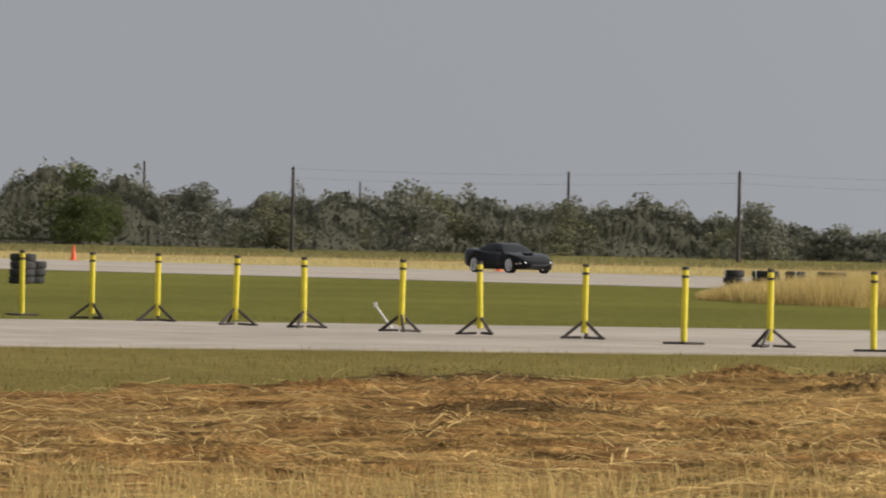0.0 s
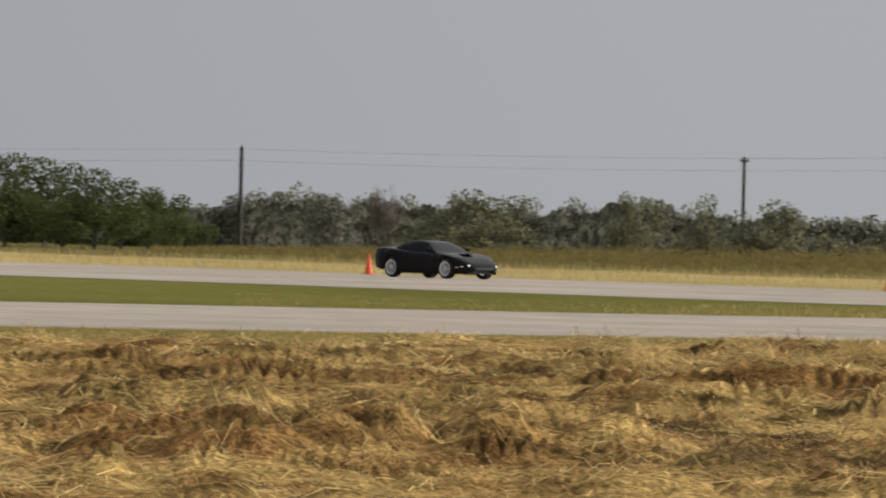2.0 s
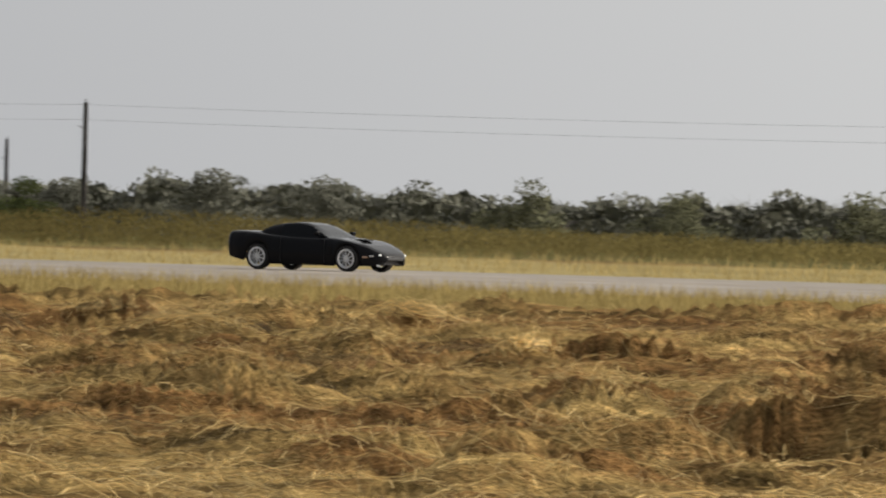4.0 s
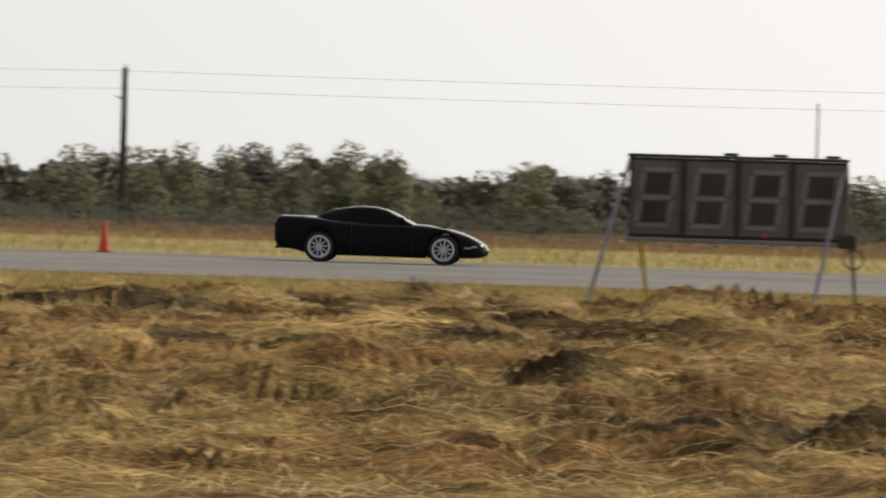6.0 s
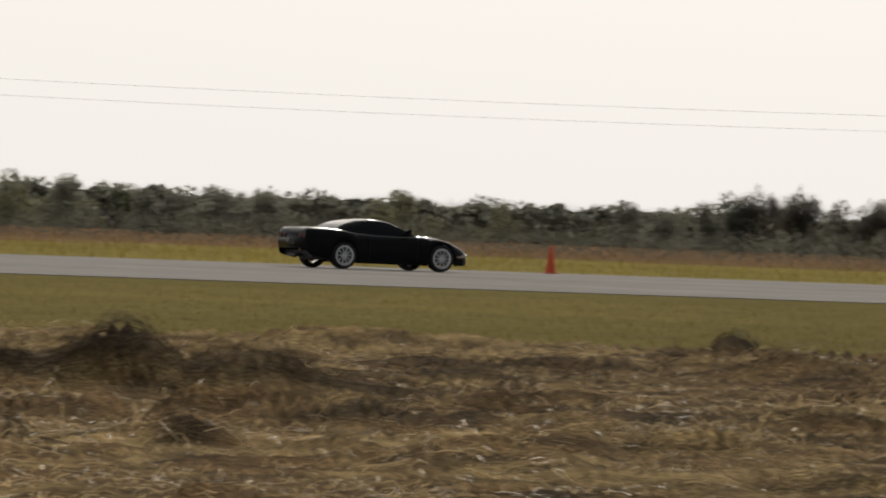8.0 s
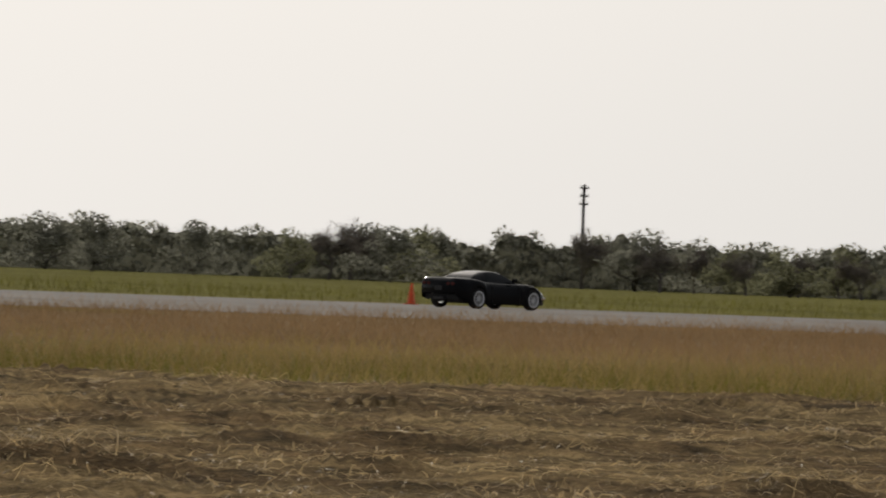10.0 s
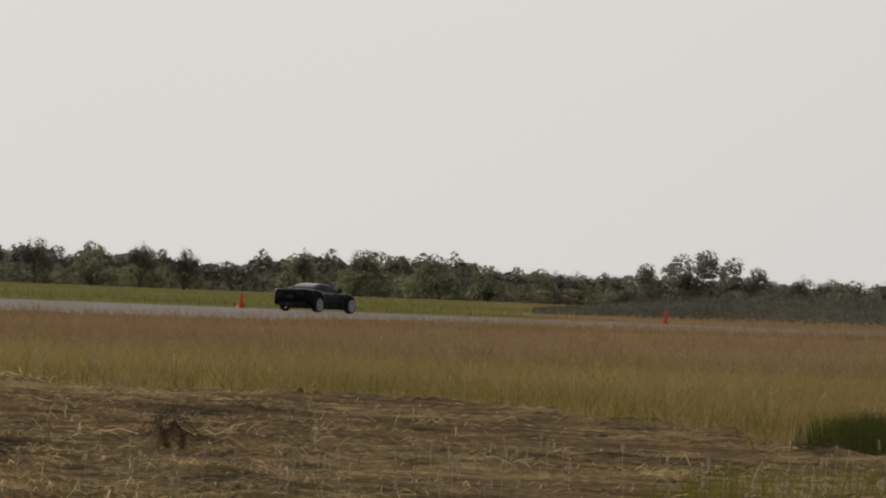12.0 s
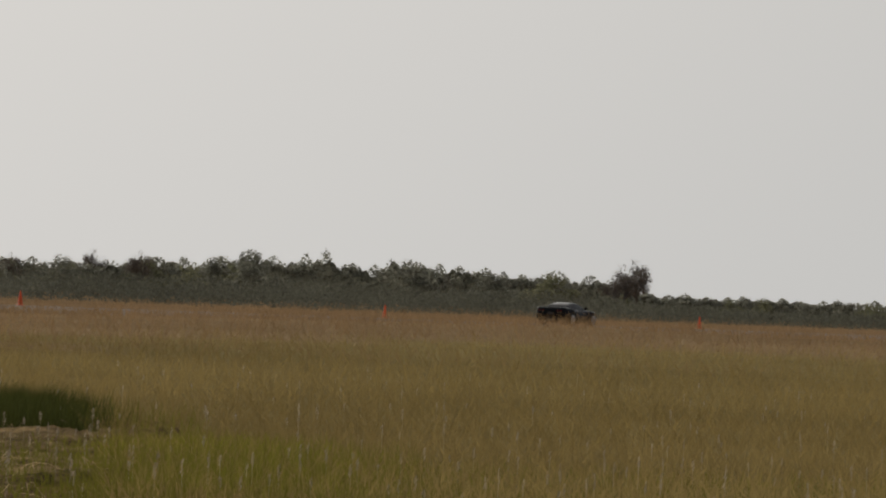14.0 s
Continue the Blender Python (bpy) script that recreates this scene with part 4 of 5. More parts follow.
def make_wire(pts, y, drop, name="power_line"):
    bm = bmesh.new()
    for (x0, h0), (x1, h1) in zip(pts, pts[1:]):
        last = None
        for k in range(11):
            u = k / 10
            p = Vector((x0 + (x1 - x0) * u, y, h0 + (h1 - h0) * u - drop - 0.25 * 4 * u * (1 - u)))
            if last is not None:
                rod(bm, last, p, 0.0045, n=4)
            last = p
    tagged(part(name, bm, M_WIRE), "thin sagging overhead wire between the poles", "wire", "overhead wires")


make_wire([(x, h) for x, h in NEAR_POLES], 350, 0.1)
make_wire([(x, h) for x, h in NEAR_POLES], 350.1, 0.74)


# ---------------- trees and scrub ----------------
def leaf_cloud(r, lobes, n, size, flat=0.75, thin=0.8):
    """Small leaf sprays scattered over a set of lobes: (centre, radius)."""
    w = np.array([l[3] ** 2 for l in lobes])
    pick = r.choice(len(lobes), n, p=w / w.sum())
    L = np.array(lobes)[pick]
    d = r.normal(size=(n, 3))
    d /= np.linalg.norm(d, axis=1)[:, None]
    rad = L[:, 3] * (0.45 + 0.62 * r.random(n) ** 0.6)
    c = L[:, :3] + d * rad[:, None] * np.array([1, 1, flat])
    c[:, 2] = np.maximum(c[:, 2], 0.05)
    u = r.normal(size=(n, 3))
    u /= np.linalg.norm(u, axis=1)[:, None]
    v = np.cross(u, r.normal(size=(n, 3)))
    v /= np.linalg.norm(v, axis=1)[:, None]
    s = size * r.uniform(0.5, 1.3, n)[:, None]
    V = np.stack([c - u * s, c + (u * 0.4 - v * thin) * s, c + (u * 0.6 + v * thin) * s], 1)
    return V.reshape(-1, 3), np.arange(n * 3).reshape(n, 3)


def branches(r, h, spread, levels=3, trunk=0.12, first=0.25, kids=4):
    """Tapered limbs as rods; returns a bmesh and the tips."""
    bm = bmesh.new()
    tips = []

    def grow(a, d, length, rad, lev):
        b = a + d * length
        rod(bm, a, b, rad, rad * 0.6, 4)
        if lev == 0:
            tips.append(b)
            return
        for _ in range(kids):
            q = (d + Vector(r.normal(size=3)) * spread).normalized()
            q.z = abs(q.z) * 0.8 + 0.05
            grow(b - d * length * r.uniform(0, 0.45), q.normalized(), length * r.uniform(0.55, 0.8), rad * 0.55, lev - 1)
    for _ in range(1):
        grow(Vector((r.normal() * 0.1, r.normal() * 0.1, -0.1)), Vector((r.normal() * 0.25, r.normal() * 0.25, 1)).normalized(), h * first, trunk, levels)
    return bm, tips


def tree_kind(name, seed, material, label, n, size, squat=1.0, bare=False):
    """One unit-high tree of a kind, scaled when it is set out."""
    r = np.random.default_rng(seed)
    e = empty(name)
    tagged(e, label, "tree")
    if bare:
        bm, tips = branches(r, 1.3, 0.8, 3, 0.036, 0.30, 5)
        part("trunk", bm, M_BARK, e)
        lobes = [(t.x, t.y, min(t.z, 0.97), 0.075) for t in tips]
        V, F = leaf_cloud(r, lobes, n, size * 1.3, 0.9, 0.07)
        raw("crown", V, F, M_TWIG, e, "sparse crown of bare twigs")
        return e
    bm, tips = branches(r, 0.9, 0.8, 2, 0.03, 0.28, 4)
    part("trunk", bm, M_BARK, e)
    lobes = []
    for _ in range(19):
        a, q = r.uniform(0, 2 * math.pi), r.uniform(0.0, 0.52) * squat
        z = 0.10 + 0.68 * r.random() * (1 - (q / (0.62 * squat)) ** 2)
        lobes.append((q * math.cos(a), q * math.sin(a), z, r.uniform(0.11, 0.22)))
    lobes.append((0, 0, 0.78, 0.2))
    V, F = leaf_cloud(r, lobes, n, size)
    raw("crown", V, F, material, e)
    return e


SKY_LEFT = ((-66, 4.5), (-61.1, 3.6), (-60.6, 6.4), (-60.1, 5.9), (-59.7, 4.4), (-58.7, 4.8), (-58, 4.7), (-57.1, 4.2), (-56.5, 3.6), (-55.9, 2.3), (-55.0, 2.3), (-54.5, 3.4), (-54.2, 2.2), (-53.9, 2.0),
            (-50.2, 3.0), (-49.1, 4.2), (-48.2, 3.1), (-47.4, 4.0), (-46.6, 2.9), (-45.3, 2.9), (-44.1, 3.0), (-43.7, 1.9), (-43.0, 3.0), (-42.4, 1.9), (-41.8, 2.7), (-41.2, 2.0), (-40, 1.8), (-37, 1.9), (-34.5, 2.6), (-32.5, 2.9), (-20, 2.3), (-10, 2.0))
SKY_RIGHT = ((-8.8, 2.6), (-8, 1.9), (-6.2, 2.2), (-5, 3.0), (-4.0, 3.1), (-3.5, 2.0), (-2.9, 2.7), (1.4, 2.5), (2.3, 1.8), (4, 1.9), (6, 2.5), (11, 2.3), (12.3, 1.9), (15, 1.8), (20, 1.7), (26.5, 2.1), (29, 1.8), (31.5, 2.2), (40, 2.6), (47.5, 3.2), (49, 3.4), (50.1, 3.2), (51, 3.9),
             (52, 3.1), (54.4, 2.7), (56, 2.5), (58, 2.9), (59, 2.6), (59.8, 3.7), (61, 2.6), (63, 2.9), (64.5, 4.2), (65.5, 3.8), (66.05, 3.3), (66.25, 2.5), (66.4, 2.0), (66.9, 2.0), (67.5, 1.5), (72, 1.3))
SKYLINE = SKY_LEFT + SKY_RIGHT


def sky_top(a):
    return max(2.1, interp(a, SKYLINE) * 1.12)


KINDS = {"olive": [tree_kind("scrub_tree", 11 + k, M_LEAF_O, "grey-green thorny scrub tree in the hedge line", 2400, 0.028, 1.15) for k in range(3)],
         "dark": [tree_kind("thorn_tree", 31 + k, M_LEAF_D, "dark green dense scrub tree in the hedge line", 2400, 0.028, 1.1) for k in range(2)],
         "green": [tree_kind("leafy_tree", 41 + k, M_LEAF_G, "bright green leafy tree with a dense round crown", 4600, 0.024, 1.15) for k in range(2)],
         "bare": [tree_kind("mesquite_tree", 51 + k, M_TWIG, "leafless grey mesquite tree with spreading twigs", 1700, 0.05, 1.2, True) for k in range(2)]}
taken = set()


def plant(kind, x, y, h, wide=1.0, rz=0.0, k=0):
    proto = KINDS[kind][k % len(KINDS[kind])]
    m = pose(x, y, 0, 0, 0, rz) @ Matrix.Diagonal((h * wide, h * wide, h, 1))
    if proto.name in taken:
        return copy_thing(proto, m @ Matrix.Diagonal([1 / q for q in proto.scale] + [1]))
    taken.add(proto.name)
    proto.matrix_basis = m
    return proto


def plant_at(kind, az, y, h, wide=1.0, k=0):
    return plant(kind, y * math.tan(radians(az)), y, h, wide, az * 57, k)


def plant_belt():
    r = random.Random(3)
    x, k = -740.0, 0
    while x < 940:
        y = 385 + r.uniform(-8, 14)
        a = math.degrees(math.atan2(x, y))
        h = sky_top(a)
        q = r.random()
        kind = "olive" if q < 0.62 else ("dark" if q < 0.93 else "green")
        if a > 0:
            kind = "dark" if q < 0.55 else "olive"
        plant(kind, x, y, h * r.choice((0.82, 0.9, 0.96, 1.03, 1.1)), r.uniform(0.95, 1.5), r.uniform(0, 360), k)
        if r.random() < (0.2 if a > 45 else 0.08):
            plant("bare", x + 1.5, y + 6, h * r.uniform(1.05, 1.22), 1.0, r.uniform(0, 360), k)
        x += h * r.uniform(1.7, 2.7)
        k += 1


plant_belt()
# the big green thicket that stands nearer
for k in range(22):
    a = -53.7 + 0.16 * k
    top = interp(a, ((-53.7, 3.2), (-53.4, 5.2), (-52.9, 5.1), (-52.7, 4.7), (-52.3, 5.4), (-51.5, 5.2), (-51.0, 4.7), (-50.6, 3.7), (-50.2, 2.6)))
    plant_at("green", a, 335 + 7 * (k % 3), top * 1.1, 1.0, k)
# crowns that stand out of the belt
for k, (a, h, w) in enumerate(((-47.75, 4.3, 0.6), (-47.28, 4.3, 0.7), (-44.1, 3.3, 0.9), (-43.85, 3.1, 0.8), (-43.3, 3.1, 0.9), (-43.05, 3.3, 1.0), (-42.78, 3.1, 0.9), (-42.2, 2.7, 0.9),
                              (-41.78, 3.1, 0.9), (-41.1, 2.6, 0.9), (-5.25, 3.2, 0.9), (-4.95, 3.5, 0.8), (-4.7, 3.3, 0.8), (-4.3, 3.5, 0.8), (-4.0, 3.7, 0.9), (-3.75, 3.3, 0.8), (-2.9, 2.9, 1.2))):
    plant_at("olive", a, 374 + 3 * (k % 3), h, w, k)
plant_at("bare", -49.1, 379, 5.2, 0.6, 0)
# single trees
plant_at("green", -7.2, 368, 3.3, 1.0, 0)
plant_at("green", -6.9, 369, 3.2, 0.9, 1)
plant_at("dark", -8.7, 370, 2.7, 0.8, 0)
plant_at("green", -2.9, 369, 1.8, 1.1, 1)
plant_at("green", 7.9, 366, 1.3, 1.5, 0)
plant_at("bare", 18.11, 372, 4.9, 1.9, 0)
plant_at("olive", 15.45, 371, 2.85, 0.75, 0)
plant_at("dark", 15.9, 366, 1.9, 1.5, 0)
plant_at("olive", 25.73, 372, 2.7, 0.8, 1)
plant_at("olive", 24.88, 372, 2.4, 0.7, 2)
plant_at("dark", 17.3, 368, 1.7, 1.2, 1)
plant_at("dark", 19.5, 360, 1.6, 1.6, 0)
plant_at("bare", 22.55, 374, 4.2, 1.9, 1)
plant_at("dark", 26.7, 360, 2.1, 1.4, 1)
plant_at("dark", 27.2, 361, 2.0, 1.3, 0)
plant_at("dark", 26.95, 362, 2.2, 1.4, 1)
plant_at("dark", 26.5, 362, 2.0, 1.3, 0)
for a, h, kd in ((29.9, 2.9, "dark"), (30.1, 3.4, "bare"), (30.35, 3.4, "bare"), (30.3, 2.9, "dark"), (30.75, 2.9, "bare"), (30.8, 2.8, "dark"), (31.05, 2.2, "dark"), (30.0, 2.7, "dark"), (30.55, 2.7, "dark"), (30.9, 2.6, "dark"), (29.75, 2.4, "dark")):
    plant_at(kd, a, 366, h, 0.85, int(a * 10))
plant_at("dark", 32.35, 352, 1.1, 1.9, 0)
for k, (a, h, w) in enumerate(((49.55, 3.9, 1.0), (49.75, 3.6, 0.8), (50.04, 3.4, 1.0), (50.35, 3.2, 0.8), (50.7, 3.7, 1.0), (51.0, 4.7, 1.0), (51.13, 4.8, 1.1), (51.7, 3.9, 0.7),
                              (52.1, 3.2, 0.9), (53.2, 4.1, 0.8), (53.36, 4.0, 0.8), (53.6, 3.8, 0.7), (53.8, 3.9, 0.8), (53.95, 3.6, 0.8))):
    plant_at("bare", a, 380 + 3 * (k % 2), h, w, k)
plant_at("olive", 52.42, 379, 3.9, 0.6, 0)
plant_at("bare", 52.5, 381, 4.2, 0.8, 1)
for k, (a, h) in enumerate(((55.02, 3.9), (55.12, 4.4), (55.22, 4.6), (55.32, 4.7), (55.42, 4.5), (55.2, 3.6), (55.38, 3.4), (55.52, 3.9), (55.62, 3.5))):
    plant_at("dark", a - 0.08, 374 + 2 * (k % 3), h, 0.9, k)
plant_at("bare", 55.58, 375, 4.2, 0.6, 1)
for k, (a, h, w) in enumerate(((56.7, 4.5, 0.8), (57.62, 4.2, 0.7), (57.9, 4.3, 0.55), (58.5, 3.9, 0.8), (58.75, 3.9, 0.8), (59.45, 4.0, 0.7), (59.75, 4.5, 0.8))):
    plant_at("bare", a, 381, h, w, k)
    plant_at("olive", a + 0.03, 383, h * 0.85, 0.7, k)
for k, (a, h) in enumerate(((61.45, 3.9), (61.65, 4.9), (61.8, 5.3), (61.95, 4.8), (62.1, 4.0))):
    plant_at("dark", a, 379 + k % 2, h, 0.95, k)
plant_at("bare", -37.6, 330, 3.8, 0.55, 1)
plant_at("bare", -37.42, 331, 3.8, 0.55, 0)
plant_at("bare", -37.25, 332, 3.5, 0.5, 1)
plant_at("bare", 66.38, 372, 6.0, 1.0, 0)
plant_at("bare", 66.46, 373, 5.8, 0.95, 1)


for k, az in enumerate((55.49, 55.61, 55.72)):
    e = empty("utility_box", 372 * math.tan(radians(az)), 372, 0, -50)
    tagged(e, "pale weathered concrete box before the trees", "box", "boxes by the trees")
    bm = bmesh.new()
    box(bm, -0.42, 0.42, -0.35, 0.35, 0, 0.95 - 0.06 * k, 0.03)
    part("housing", bm, M_CONCRETE, e)
    bm = bmesh.new()
    box(bm, -0.47, 0.47, -0.4, 0.4, 0.952 - 0.06 * k, 1.02 - 0.06 * k, 0.01)
    part("lid", bm, M_CONCRETE, e)
e = empty("low_shed", 376 * math.tan(radians(53.55)), 376, 0, -36)
tagged(e, "long low open shed with a pale tin roof", "shed")
bm = bmesh.new()
box(bm, -3.0, 3.0, -1.5, 1.5, 1.35, 1.43, 0.01)
part("roof", bm, M_GALV, e)
for x in (-2.8, 0, 2.8):
    bm = bmesh.new()
    rod(bm, (x, -1.4, 0), (x, -1.4, 1.36), 0.06)
    part("post", bm, M_GALV, e)
    bm = bmesh.new()
    rod(bm, (x, 1.4, 0), (x, 1.4, 1.36), 0.06)
    part("post", bm, M_GALV, e)


def thicket():
    """The closed mass of brush behind and below the single trees."""
    r = np.random.default_rng(8)

    gx = np.arange(-830, 1050, 0.2)
    gh = np.zeros(len(gx))
    at = -828.0
    while at < 1045:                                   # rounded crowns, side by side
        full = max(2.0, interp(math.degrees(math.atan2(at, 399)), SKYLINE))
        rad, hi = full * r.uniform(0.35, 0.85) * math.hypot(at, 399) / 399, full * r.uniform(0.66, 0.94)
        s = slice(*np.searchsorted(gx, (at - rad, at + rad)))
        gh[s] = np.maximum(gh[s], hi * (0.62 + 0.38 * np.sqrt(np.clip(1 - ((gx[s] - at) / rad) ** 2, 0, 1))))
        at += rad * r.uniform(0.5, 1.15)
    gh = np.maximum(gh, 1.6)
    gu = 396 * np.arcsinh(gx / 396)
    fine = np.clip(0.12 * wave(gu, gu * 0.3, 0.9, 2) + 0.09 * wave(gu, gu * 0.7, 0.5, 5) + 0.02 * r.normal(size=len(gx)), -0.2, 0.12)
    # the leafy mass, ragged at every sprig
    x = 396 * np.sinh(np.arange(-562, 643, 0.17) / 396)
    lev = np.array((0.0, 0.12, 0.24, 0.36, 0.47, 0.58, 0.68, 0.77, 0.85, 0.92, 0.97, 1.0))
    X, Q = np.meshgrid(x, lev, indexing="ij")
    Z = np.interp(X, gx, gh) * (Q + np.interp(X, gx, fine) * Q ** 6) + r.normal(0, 0.085, X.shape) * (Q > 0)
    U = 396 * np.arcsinh(X / 396)
    back = 0.7 * wave(U, Q * 15, 2.4, 3) + 0.5 * wave(U, Q * 17, 0.9, 7) + 2 * Q ** 2 + r.normal(0, 0.16, X.shape)
    out = 1 + back / np.hypot(X, 396)
    X, Y = X * out + r.normal(0, 0.07, X.shape), 396 * out
    n, k = X.shape
    i = np.arange(n - 1)[:, None] * k + np.arange(k - 1)[None, :]
    F = np.stack([i, i + k, i + k + 1, i + 1], -1).reshape(-1, 4)
    bank = raw("distant_brush", np.stack([X, Y, Z], -1), F, M_BRUSH)
    tagged(bank, "closed grey-green bank of thorny brush behind the trees", "scrub", kind="stuff")
    # sprigs that stand off it
    n = 150000
    x = r.uniform(-790, 1010, n)
    h = np.interp(x, gx, gh)
    q = np.where(r.random(n) < 0.35, 1.12 - 0.3 * r.random(n), r.random(n)) * (1 + 0.22 * wave(x, x * 0.4, 1.7, 6))
    out = 1 + (2 * q ** 2 - 1.0 + r.normal(0, 0.8, n)) / np.hypot(x, 396)
    c = np.stack([x * out, 396 * out, np.maximum(h * q, 0.05)], 1)
    u = r.normal(size=(n, 3))
    u /= np.linalg.norm(u, axis=1)[:, None]
    v = np.cross(u, r.normal(size=(n, 3)))
    v /= np.linalg.norm(v, axis=1)[:, None]
    s = r.uniform(0.09, 0.24, n)[:, None]
    V = np.stack([c - u * s, c + (u * 0.4 - v * 0.6) * s, c + (u * 0.6 + v * 0.6) * s], 1).reshape(-1, 3)
    ob = raw("distant_scrub", V, np.arange(n * 3).reshape(n, 3), M_LEAF_D)
    tagged(ob, "unbroken belt of grey-green thorny scrub behind the trees", "scrub", kind="stuff")
    # thin shoots that rise over the crowns
    n = 40000
    x = r.uniform(-790, 1010, n) + 1.2 * r.normal(size=n) * (r.random(n) < 0.5)
    h = np.interp(x, gx, gh)
    out = 1 + (2 + r.normal(0, 0.6, n)) / np.hypot(x, 396)
    c = np.stack([x * out, 396 * out, h * 0.93], 1)
    side = np.stack([-out * 0 + 0.013, out * 0 + 0.005, out * 0], 1) * (np.hypot(x, 396) / 396)[:, None]
    tip = c + np.stack([r.normal(0, 0.4, n) * np.hypot(x, 396) / 396, r.normal(0, 0.2, n), r.uniform(0.2, 1.0, n) * (0.45 + 0.5 * wave(x, x * 0, 2.0, 4) ** 2 * 2)], 1)
    V = np.stack([c - side, c + side, tip], 1).reshape(-1, 3)
    ob = raw("distant_shoots", V, np.arange(n * 3).reshape(n, 3), M_LEAF_D)
    tagged(ob, "thin twiggy shoots rising over the brush", "scrub", kind="stuff")


thicket()


# ---------------- grasses ----------------
def blades(name, x, y, h, width, material, label, seed, lean=0.35, tips=False):
    """Upright blades, a tapering bent strip each."""
    r = np.random.default_rng(seed)
    n = len(x)
    z = land(x, y)
    a = r.uniform(0, 2 * np.pi, n)
    s = np.stack([np.cos(a), np.sin(a)], 1) * (width * r.uniform(0.6, 1.4, n))[:, None]
    b = r.normal(size=(n, 2)) * (lean * h)[:, None]
    base = np.stack([x, y], 1)
    V = np.empty((n, 3, 3))
    V[:, 0, :2], V[:, 0, 2] = base - s, z - 0.02
    V[:, 1, :2], V[:, 1, 2] = base + s, z - 0.02
    V[:, 2, :2], V[:, 2, 2] = base + b, z + h
    ob = raw(name, V.reshape(-1, 3), np.arange(n * 3).reshape(n, 3), material)
    return tagged(ob, label, "grass", kind="stuff")


def fan(r, n, a0, a1, d0, d1):
    """Points over a sector, as dense as the eye sees them."""
    a = np.radians(r.uniform(a0, a1, n))
    d = d0 * (d1 / d0) ** r.random(n)
    return np.sin(a) * d, np.cos(a) * d


def on_paving(x, y):
    run = (y > 172.5) & (y < 222.5)
    taxi = (x > -150 - np.maximum(0, y - 150) * 0.75) & (x < -118 - np.maximum(0, y - 150) * 0.8) & (y < 173)
    return run | taxi


def build_grass():
    r = np.random.default_rng(21)
    # mown green turf and its thin straw
    x, y = fan(r, 150000, -63, 60, 95, 185)
    ok = ~in_hay(x, y) & ~on_paving(x, y) & (y < 174) & (np.degrees(np.arctan2(x, y)) < 46 + wave(x, y, 7) * 5)
    x, y = x[ok], y[ok]
    q = r.random(len(x)) < np.interp(np.degrees(np.arctan2(x, y)), (-40, -12, 8, 24), (0.65, 0.25, 0.25, 0.4)) * np.where((x > -119) & (x < -60), 0.5, 1.0)
    blades("mown_grass", x[q], y[q], r.uniform(0.03, 0.09, q.sum()), 0.008, M_BLADE_G, "short mown green turf between the paved strips", 1)
    q = ~q
    blades("dry_turf", x[q], y[q], r.uniform(0.03, 0.10, q.sum()), 0.008, M_BLADE_OL, "straw-coloured blades among the turf", 2)
    # island of tall straw grass beside the tyres
    n = 80000
    ia = r.uniform(-57.0, -53.85, n)
    near = np.interp(ia, (-57.0, -56.6, -56, -55, -53.9), (262, 248, 243, 250, 276)) + 2 * wave(ia * 30, ia * 11, 3)
    deep = np.interp(ia, (-57.0, -56, -54.5, -53.85), (8, 34, 34, 6))
    d = near + deep * r.random(n)
    x, y = np.sin(np.radians(ia)) * d, np.cos(np.radians(ia)) * d
    ok = y < 169.5
    x, y, ia = x[ok], y[ok], ia[ok]
    hi = np.interp(ia, (-57.0, -56.75, -56.3, -55.9, -54.3, -53.85), (0.2, 0.6, 0.85, 0.95, 0.85, 0.12))
    q = r.random(len(x)) < 0.55
    blades("tall_grass", x[q], y[q], r.uniform(0.45, 1.0, q.sum()) * hi[q], 0.008, M_BLADE_Y, "island of tall straw-yellow grass", 3, 0.38)
    q = ~q
    blades("tall_grass", x[q], y[q], r.uniform(0.3, 0.75, q.sum()) * hi[q], 0.009, M_BLADE_OL, "olive undergrowth of the tall grass island", 13, 0.2)
    # ranker straw-green grass between the hay and the runway
    x, y = fan(r, 250000, -50, 0, 132, 235)
    ok = ~in_hay(x, y) & ~on_paving(x, y) & (y < 172)
    x, y = x[ok], y[ok]
    q = r.random(len(x)) < 0.65
    tall = np.interp(np.degrees(np.arctan2(x, y)), (-48, -44, -41, -38, -30, -10), (0.04, 0.3, 0.52, 0.48, 0.34, 0.14))
    blades("rank_grass", x[q], y[q], r.uniform(0.4, 1.1, q.sum()) * tall[q], 0.011, M_BLADE_Y, "ragged straw-yellow grass beside the runway", 14, 0.3)
    q = ~q
    blades("rank_grass", x[q], y[q], r.uniform(0.4, 1.0, q.sum()) * tall[q], 0.011, M_BLADE_OL, "ragged green grass beside the runway", 15, 0.3)
    # straw verge beyond the runway
    x, y = fan(r, 270000, -64, 68, 222, 640)
    ok = (y > 222.6) & (y < np.where(np.abs(x - 100) < 230, 285, 300) + r.normal(0, 6, len(y)))
    x, y = x[ok], y[ok]
    left = x < -30 + r.normal(0, 40, len(x))
    blades("verge_grass", x[left], y[left], r.uniform(0.12, 0.38, left.sum()), 0.014, M_BLADE_Y, "dry straw verge beyond the runway", 4)
    va = np.degrees(np.arctan2(x, y)) + r.normal(0, 0.35, len(x))
    g = ~left & (va < 40)
    blades("verge_grass", x[g], y[g], r.uniform(0.1, 0.3, g.sum()), 0.014, mat("yellow_green_blade", (0.31, 0.24, 0.055), 0.8, spread=0.3, scale=0.15, island=0.35, through_light=0.4, spec=0.02), "yellow-green verge beyond the runway", 5)
    g = (va >= 40) & (va < 60.9)
